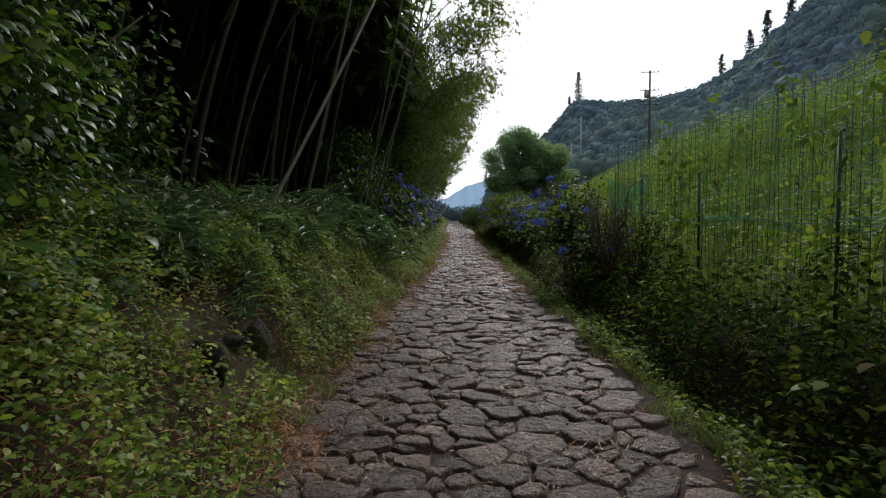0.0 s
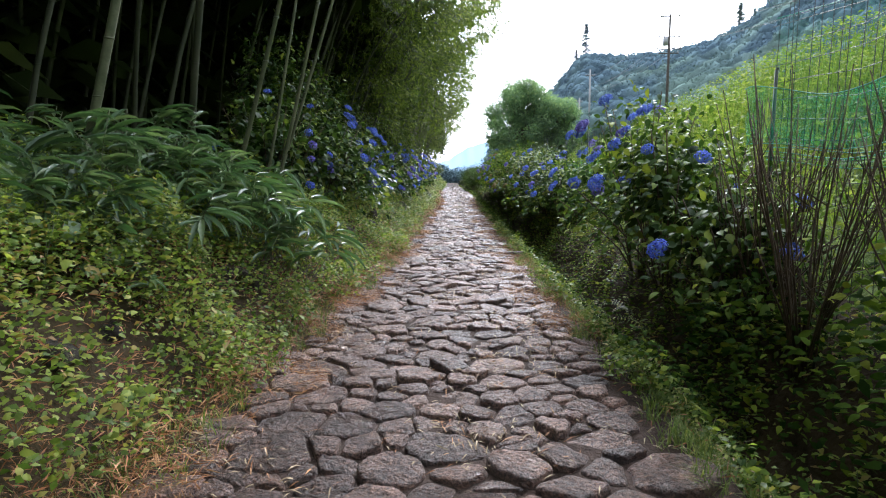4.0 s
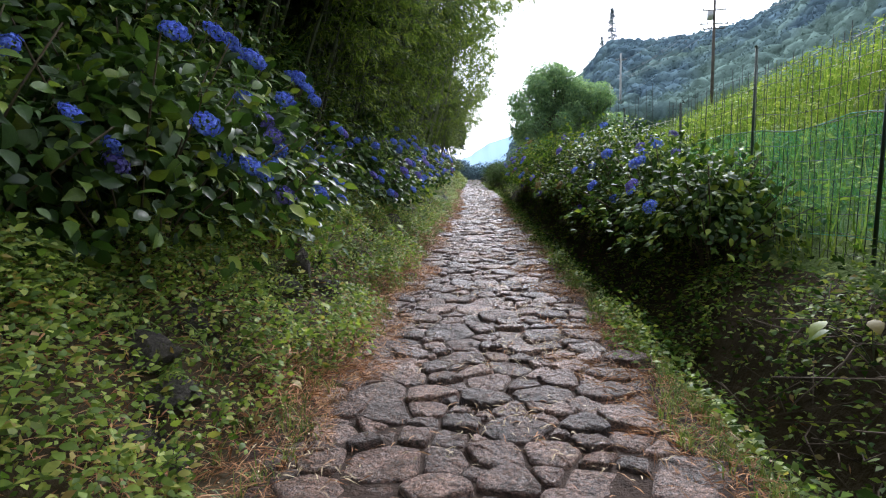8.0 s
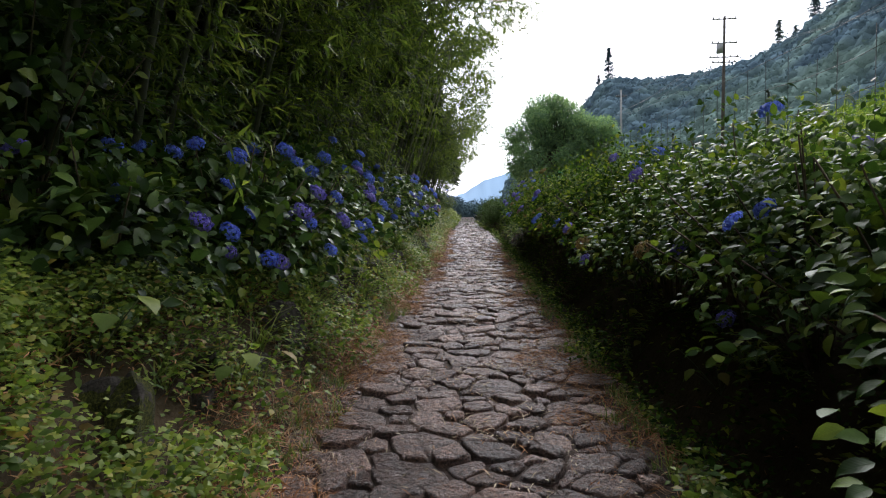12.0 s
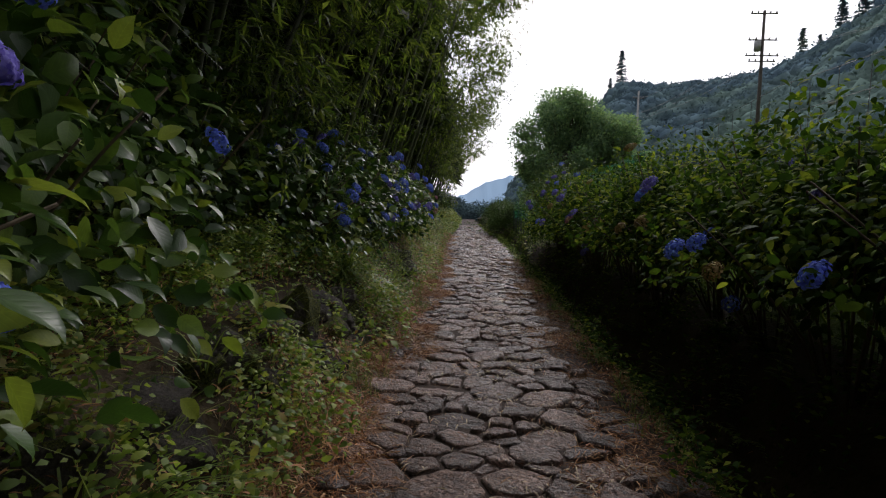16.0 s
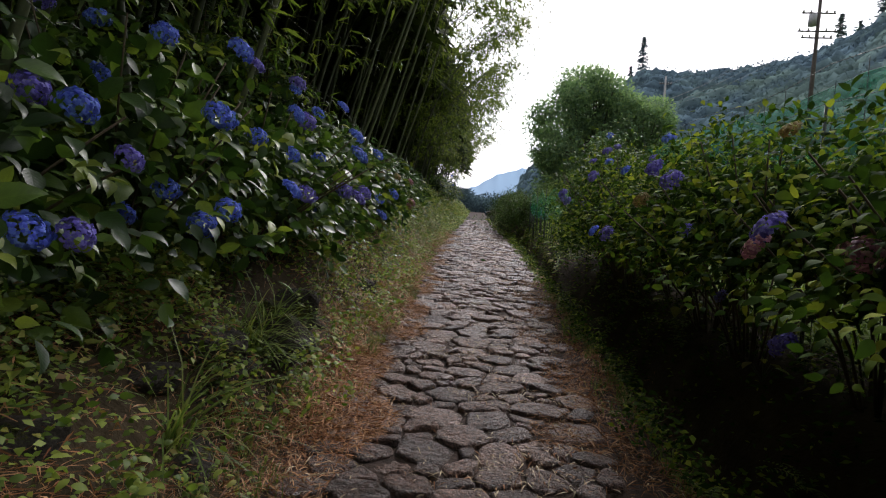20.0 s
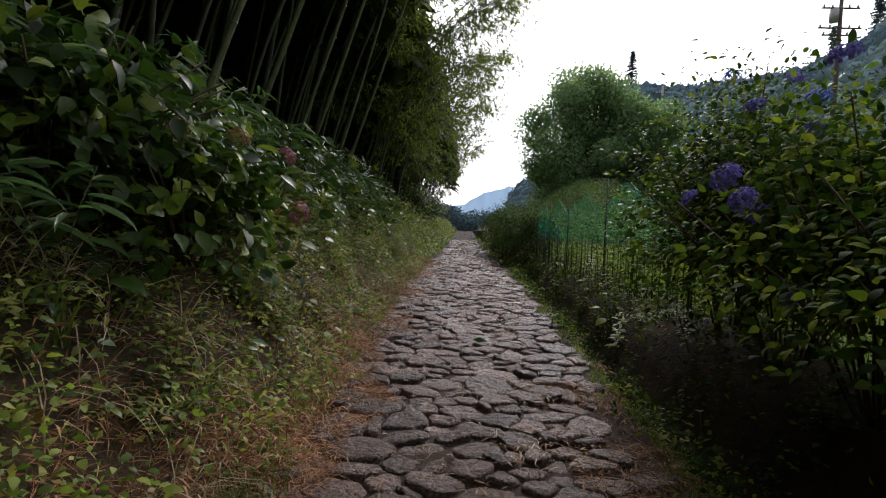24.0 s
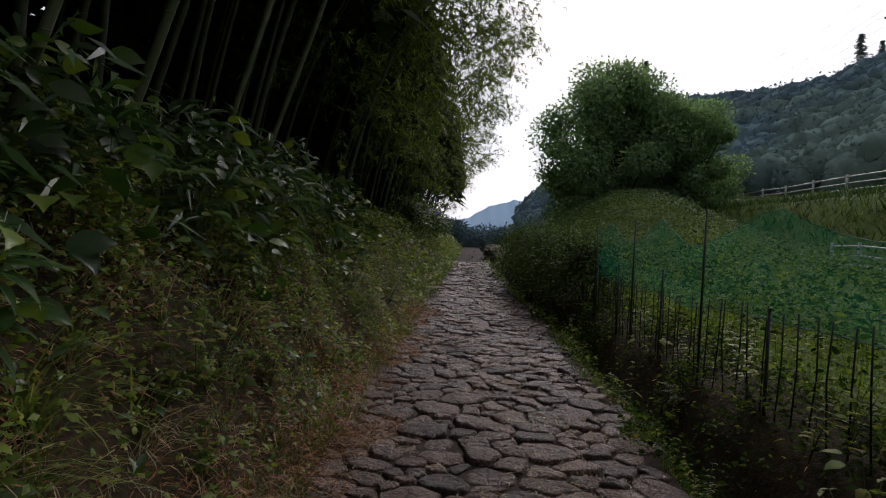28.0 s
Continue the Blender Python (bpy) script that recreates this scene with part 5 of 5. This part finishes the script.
net_sheet("green_net", "sheer green crop net hung on the wire fence behind the bushes", 29.0, 33.8, 1.3, 2.0)
net_sheet("green_net", "sheer green crop net hung on the wire fence", 12.2, 18.0, .2, 1.1)


# a climber on the upper wires
r = np.random.default_rng(91)
climber = thing("climber", "yellow-green climbing vine on the upper wires of the fence", "vine")
for i in range(15):
    y0, z0, z1 = r.uniform(1.6, 6.2), .5, r.uniform(1.9, 2.9)
    t = np.linspace(0, 1, 9)
    yy = y0 + .25 * np.sin(t * 5 + i) + r.normal(0, .5) * t
    st = np.stack([fence_x(yy) - .02, yy, z0 + (z1 - z0) * t], 1)
    h, hs = Heap(), Heap()
    tube(hs, st, np.linspace(.004, .002, 9), 4)
    k = 44
    u = 1 - r.uniform(0, 1, k) ** 1.6
    P = np.stack([np.interp(u, t, st[:, q]) for q in range(3)], 1) + r.normal(0, .07, (k, 3))
    leaves(h, P, unit(r.normal(size=(k, 3)) - UP * .4), UP * .5 + r.normal(0, .5, (k, 3)) - np.array([[.5, .2, 0]]), r.uniform(.06, .12, k), r.uniform(.05, .09, k), LEAF)
    strand = piece("strand", hs.mesh("strand", M["stem"]), climber)
    piece("leafage", h.mesh("leafage", M["field"], True), strand, kind="stuff")


# ---- guard rail beyond the field ----
def guard_rail(ax, ay, bx, by, posts):
    root = thing("guard_rail", "white steel guard rail along a road above the field", "guard rail", m=Matrix.Identity(4))
    t = np.linspace(0, 1, posts)
    xs_, ys_ = ax + (bx - ax) * t, ay + (by - ay) * t
    zs = land(xs_, ys_)
    for x, y, z in zip(xs_, ys_, zs):
        h = Heap()
        tube(h, [(x, y, z - .2), (x, y, z + .95)], .045, 8)
        piece("post", h.mesh("post", M["steel"]), root)
    for q, rad in ((.85, .028), (.58, .028), (.32, .028)):
        h = Heap()
        tube(h, np.stack([xs_, ys_ - .06, zs + q], 1), rad, 6)
        piece("rail", h.mesh("rail", M["steel"]), root)


guard_rail(16.4, 74, 14.9, 50, 11)
guard_rail(11.2, 53.6, 9.8, 47, 5)

# stack of flat stones by the far path edge
h_root = thing("stone_stack", "low stack of flat weathered stones at the path edge", "stones", m=pose(1.32, 70, float(land(1.32, 70))))


def rock_mesh(name, sx, sy, sz, seed, mat, n=3):
    """A field stone: a ball cut flat by some planes."""
    r = np.random.default_rng(seed)
    bm = bmesh.new()
    bmesh.ops.create_icosphere(bm, subdivisions=n, radius=1)
    planes = [(Vector(unit(r.normal(size=3))), r.uniform(.55, .8)) for _ in range(11)]
    ph = r.uniform(0, 6, 3)
    for v in bm.verts:
        p = v.co.copy()
        for nrm, d in planes:
            over = p.dot(nrm) - d
            if over > 0:
                p -= nrm * over * .92
        p *= 1 + .03 * math.sin(11 * p.x + ph[0]) + .03 * math.sin(13 * p.y + ph[1]) + .03 * math.sin(9 * p.z + ph[2])
        v.co = Vector((p.x * sx * 1.3, p.y * sy * 1.3, p.z * sz * 1.3))
    me = bpy.data.meshes.new(name)
    bm.to_mesh(me)
    bm.free()
    me.materials.append(mat)
    return me


for i in range(6):
    piece("stone", rock_mesh("stone", .42, .34, .08, 300 + i, M["rock"], 2), h_root, m=pose(.03 * (-1) ** i, 0, .08 + .15 * i, 0, 0, i * 31))

# ---- the old retaining wall: mossy boulders along the bank ----
wall = tagged(new("wall_bank"), "old dry-stone bank of dark boulders with moss beside the path", "wall", "", "structure")
rocks = [rock_mesh("boulder", .22, .19, .13, 400 + i, M["rock"]) for i in range(7)]
mossy = [rock_mesh("mossy_boulder", .20, .19, .16, 420 + i, M["moss"]) for i in range(4)]
wr = np.random.default_rng(21)
y = 3.0
while y < 34:
    for row in range(3):
        if wr.random() < (.3 if 21 < y < 28 else .6):
            continue
        yy = y + wr.uniform(-.12, .12)
        o = ((.50, .60, .72) if 22.5 < y < 27.6 else (.54, .64, .76))[row] + wr.uniform(-.06, .06)
        x = float(left_edge(yy)) - o
        ms = wr.random() < .12
        me = mossy[int(wr.integers(4))] if ms else rocks[int(wr.integers(7))]
        piece("stone", me, wall, "moss-covered stone" if ms else "", m=pose(x, yy, 0.10 + .20 * row, wr.uniform(-15, 15), wr.uniform(-15, 15), wr.uniform(0, 360)) @ Matrix.Scale(wr.uniform(.7, 1.15) * .85, 4))
    y += wr.uniform(.34, .55)

# single stones of the bank: place, size, mossy or bare
for k, (x, y, z, sx, sy, sz, ms) in enumerate([(-1.02, 25.52, .36, .24, .22, .22, 0), (-1.03, 24.78, .50, .17, .20, .24, 1), (-1.06, 23.62, .42, .16, .22, .24, 1), (-1.0, 22.9, .30, .18, .2, .20, 0), (-1.42, 3.8, .42, .10, .12, .28, 1), (-1.50, 3.05, .50, .14, .15, .18, 1), (-1.02, 26.3, .36, .18, .24, .20, 0),
                                               (-.86, 29.7, .34, .20, .26, .22, 0), (-.92, 30.4, .42, .18, .22, .22, 0), (-1.05, 14.6, .50, .14, .18, .24, 1), (-1.0, 17.6, .46, .12, .18, .24, 1), (-1.05, 16.4, .40, .15, .18, .2, 1), (-1.0, 19.6, .42, .15, .2, .22, 0), (-1.02, 21.3, .45, .15, .2, .22, 0)]):
    piece("stone", rock_mesh("boulder", sx, sy, sz, 450 + k, M["moss" if ms else "rock"]), wall, "moss-covered stone" if ms else "", m=pose(x, y, z, 0, 8, 40 * k))


# ---- paving ----
path = tagged(new("paving"), "uneven old stone paving of dark wet-looking cobbles", "path", "", "structure")
pr = np.random.default_rng(3)
# stones of many sizes thrown one beside another, the largest first
LIE = 1.25        # stones lie longer across the path than along it
cand = []
for size, tries in ((.19, 900), (.145, 3600), (.112, 8000), (.085, 16000), (.065, 18000)):
    ty = pr.uniform(-3, 66, tries)
    tx = pr.uniform(-1.25, 2.15, tries)
    cand.append(np.stack([tx, ty, size * pr.uniform(.86, 1.14, tries) * (1 + .35 * smooth(46, 54, ty))], 1))
cand = np.concatenate(cand)
S = np.zeros((6000, 3))
made = 0
cells = {}
for x, y, r in cand:
    cx, cy = int(x // .5), int(y // .5)
    near = [k for a in (-1, 0, 1) for b in (-1, 0, 1) for k in cells.get((cx + a, cy + b), ())]
    if all((S[k, 0] - x) ** 2 + ((S[k, 1] - y) * LIE) ** 2 > ((S[k, 2] + r) * .84) ** 2 for k in near):
        S[made] = x, y, r
        cells.setdefault((cx, cy), []).append(made)
        made += 1
S = S[:made]


def clip_half(poly, mx, my, nx_, ny_):
    out = []
    for i in range(len(poly)):
        (x0, y0), (x1, y1) = poly[i - 1], poly[i]
        s0, s1 = (x0 - mx) * nx_ + (y0 - my) * ny_, (x1 - mx) * nx_ + (y1 - my) * ny_
        if (s0 <= 0) != (s1 <= 0):
            k = s0 / (s0 - s1)
            out.append((x0 + (x1 - x0) * k, y0 + (y1 - y0) * k))
        if s1 <= 0:
            out.append((x1, y1))
    return out


def stone_piece(i):
    """One paving stone: its share of the ground less the joint, corners kept, edges chipped, top worn and uneven."""
    px, py, pr_ = S[i]
    le, re = float(left_edge(py)) - .09 + .06 * math.sin(py * 3.1), float(stone_edge(py)) + .05 * math.sin(py * 2.3) + .03
    if px < le or px > re:
        return None
    poly = [(px - .5, py - .4), (px + .5, py - .4), (px + .5, py + .4), (px - .5, py + .4)]
    dx, dy = S[:, 0] - px, S[:, 1] - py
    e2 = dx * dx + (dy * LIE) ** 2
    for j in np.argsort(e2)[1:17]:
        g = .5 + (pr_ ** 2 - S[j, 2] ** 2) / (2 * e2[j])
        nx_, ny_ = dx[j], dy[j] * LIE * LIE
        L = math.hypot(nx_, ny_)
        nx_, ny_ = nx_ / L, ny_ / L
        gap = .003 + .008 * ((i * 7 + j * 3) % 5) / 5
        poly = clip_half(poly, px + dx[j] * g - nx_ * gap, py + dy[j] * g - ny_ * gap, nx_, ny_)
        if len(poly) < 3:
            return None
    p = np.array(poly)
    q = np.concatenate([p, p[:1]])
    seg = np.linalg.norm(np.diff(q, axis=0), axis=1)
    if seg.sum() < .15:
        return None
    # corners cut a little, long sides broken
    ring = []
    for k in range(len(p)):
        ln = seg[k]
        if ln < .02:
            continue
        cut = min(.022, ln * .28)
        ring.append(q[k] + (q[k + 1] - q[k]) * cut / ln)
        if ln > .10:
            ring.append((q[k] + q[k + 1]) / 2)
        ring.append(q[k + 1] - (q[k + 1] - q[k]) * cut / ln)
    ring = np.array(ring)
    n = len(ring)
    c = ring.mean(0)
    out = ring - c
    far_ = np.linalg.norm(out, axis=1, keepdims=True)
    ring = c + out * (1 + pr.normal(-.01, .022, (n, 1)))
    zc = pr.normal(0, .011) + .014
    tx, ty = pr.normal(0, .075, 2)

    def top(r, k, rough=0.0):
        z = zc + (r[:, 0] - c[0]) * tx + (r[:, 1] - c[1]) * ty + k + pr.normal(0, 1, len(r)) * rough
        return np.concatenate([r, z[:, None]], 1)
    low = top(ring, -.065)
    lip = top(c + (ring - c) * (1 - .004 / far_), -.011, .003)
    brow = top(c + (ring - c) * (1 - np.minimum(.017, far_ * .3) / far_), 0, .0035)
    crown = top(c + (ring - c) * (.55 + pr.normal(0, .06, (n, 1))), .003, .0045)
    V = np.concatenate([low, lip, brow, crown, [[c[0], c[1], zc + pr.normal(.003, .004)]]])
    T = []
    for k in range(3):
        for j in range(n):
            e, f = k * n + j, k * n + (j + 1) % n
            T += [(e, f, e + n), (f, f + n, e + n)]
    for j in range(n):
        T.append((3 * n + j, 3 * n + (j + 1) % n, 4 * n))
    return V, T


rest = Heap()
made = 0
for i in range(len(S)):
    got = stone_piece(i)
    if got is None:
        continue
    V, T = got
    if 0.6 < S[i, 1] < 9.6 and made < 330:
        c = V[-1]
        me = mesh_from("stone", V - c, T, M["stone"])
        piece("stone", me, path, m=Matrix.Translation(c))
        made += 1
    else:
        rest.add(V, T)
piece("stones", rest.mesh("stones", M["stone"]), path, kind="stuff")


# ---- litter on the path ----
def litter(name, label, count, mat, L, W, edge):
    y = rng.uniform(-1, 50, count)
    u = rng.beta(edge, edge, count)
    x = left_edge(y) - .15 + (right_edge(y) - left_edge(y) + .3) * u
    c = wob(x * 2, y * 2, 1.2, 4.1)
    keep = rng.uniform(0, 1, count) < np.clip(.15 + .8 * c, .05, 1)
    x, y = x[keep], y[keep]
    k = len(x)
    h = Heap()
    z = np.maximum(land(x, y), -.012) + rng.uniform(.02, .05, k)
    leaves(h, np.stack([x, y, z], 1), flat_dirs(k) + rng.normal(0, .12, (k, 3)), UP + rng.normal(0, .3, (k, 3)), L * rng.uniform(.5, 1.4, k), W, BLADE)
    return tagged(new(name, h.mesh(name, M[mat])), label, "litter", "", "stuff")


litter("needle_litter", "reddish brown dry conifer needles strewn on the stones", 44000, "litter", .09, .0065, .5)
litter("straw_litter", "pale dry straw and leaf scraps strewn on the stones", 60000, "straw", .065, .008, .95)
for yc0, yc1, cnt in ((-1, 12, 26000), (12, 24, 26000), (24, 36, 44000), (36, 48, 24000)):
    carpet("needle_bed", "bed of rust-brown dry needles along the path edge", yc0, yc1, -.22, .5, int(cnt * 1.4), .06, .09, BLADE, "litter", .05, clump=.6, down=0)
carpet("needle_bed", "bed of brown dry needles along the path edge", 9, 36, -.5, .2, 40000, .055, .09, BLADE, "litter", .06, 1, clump=.75, down=0)
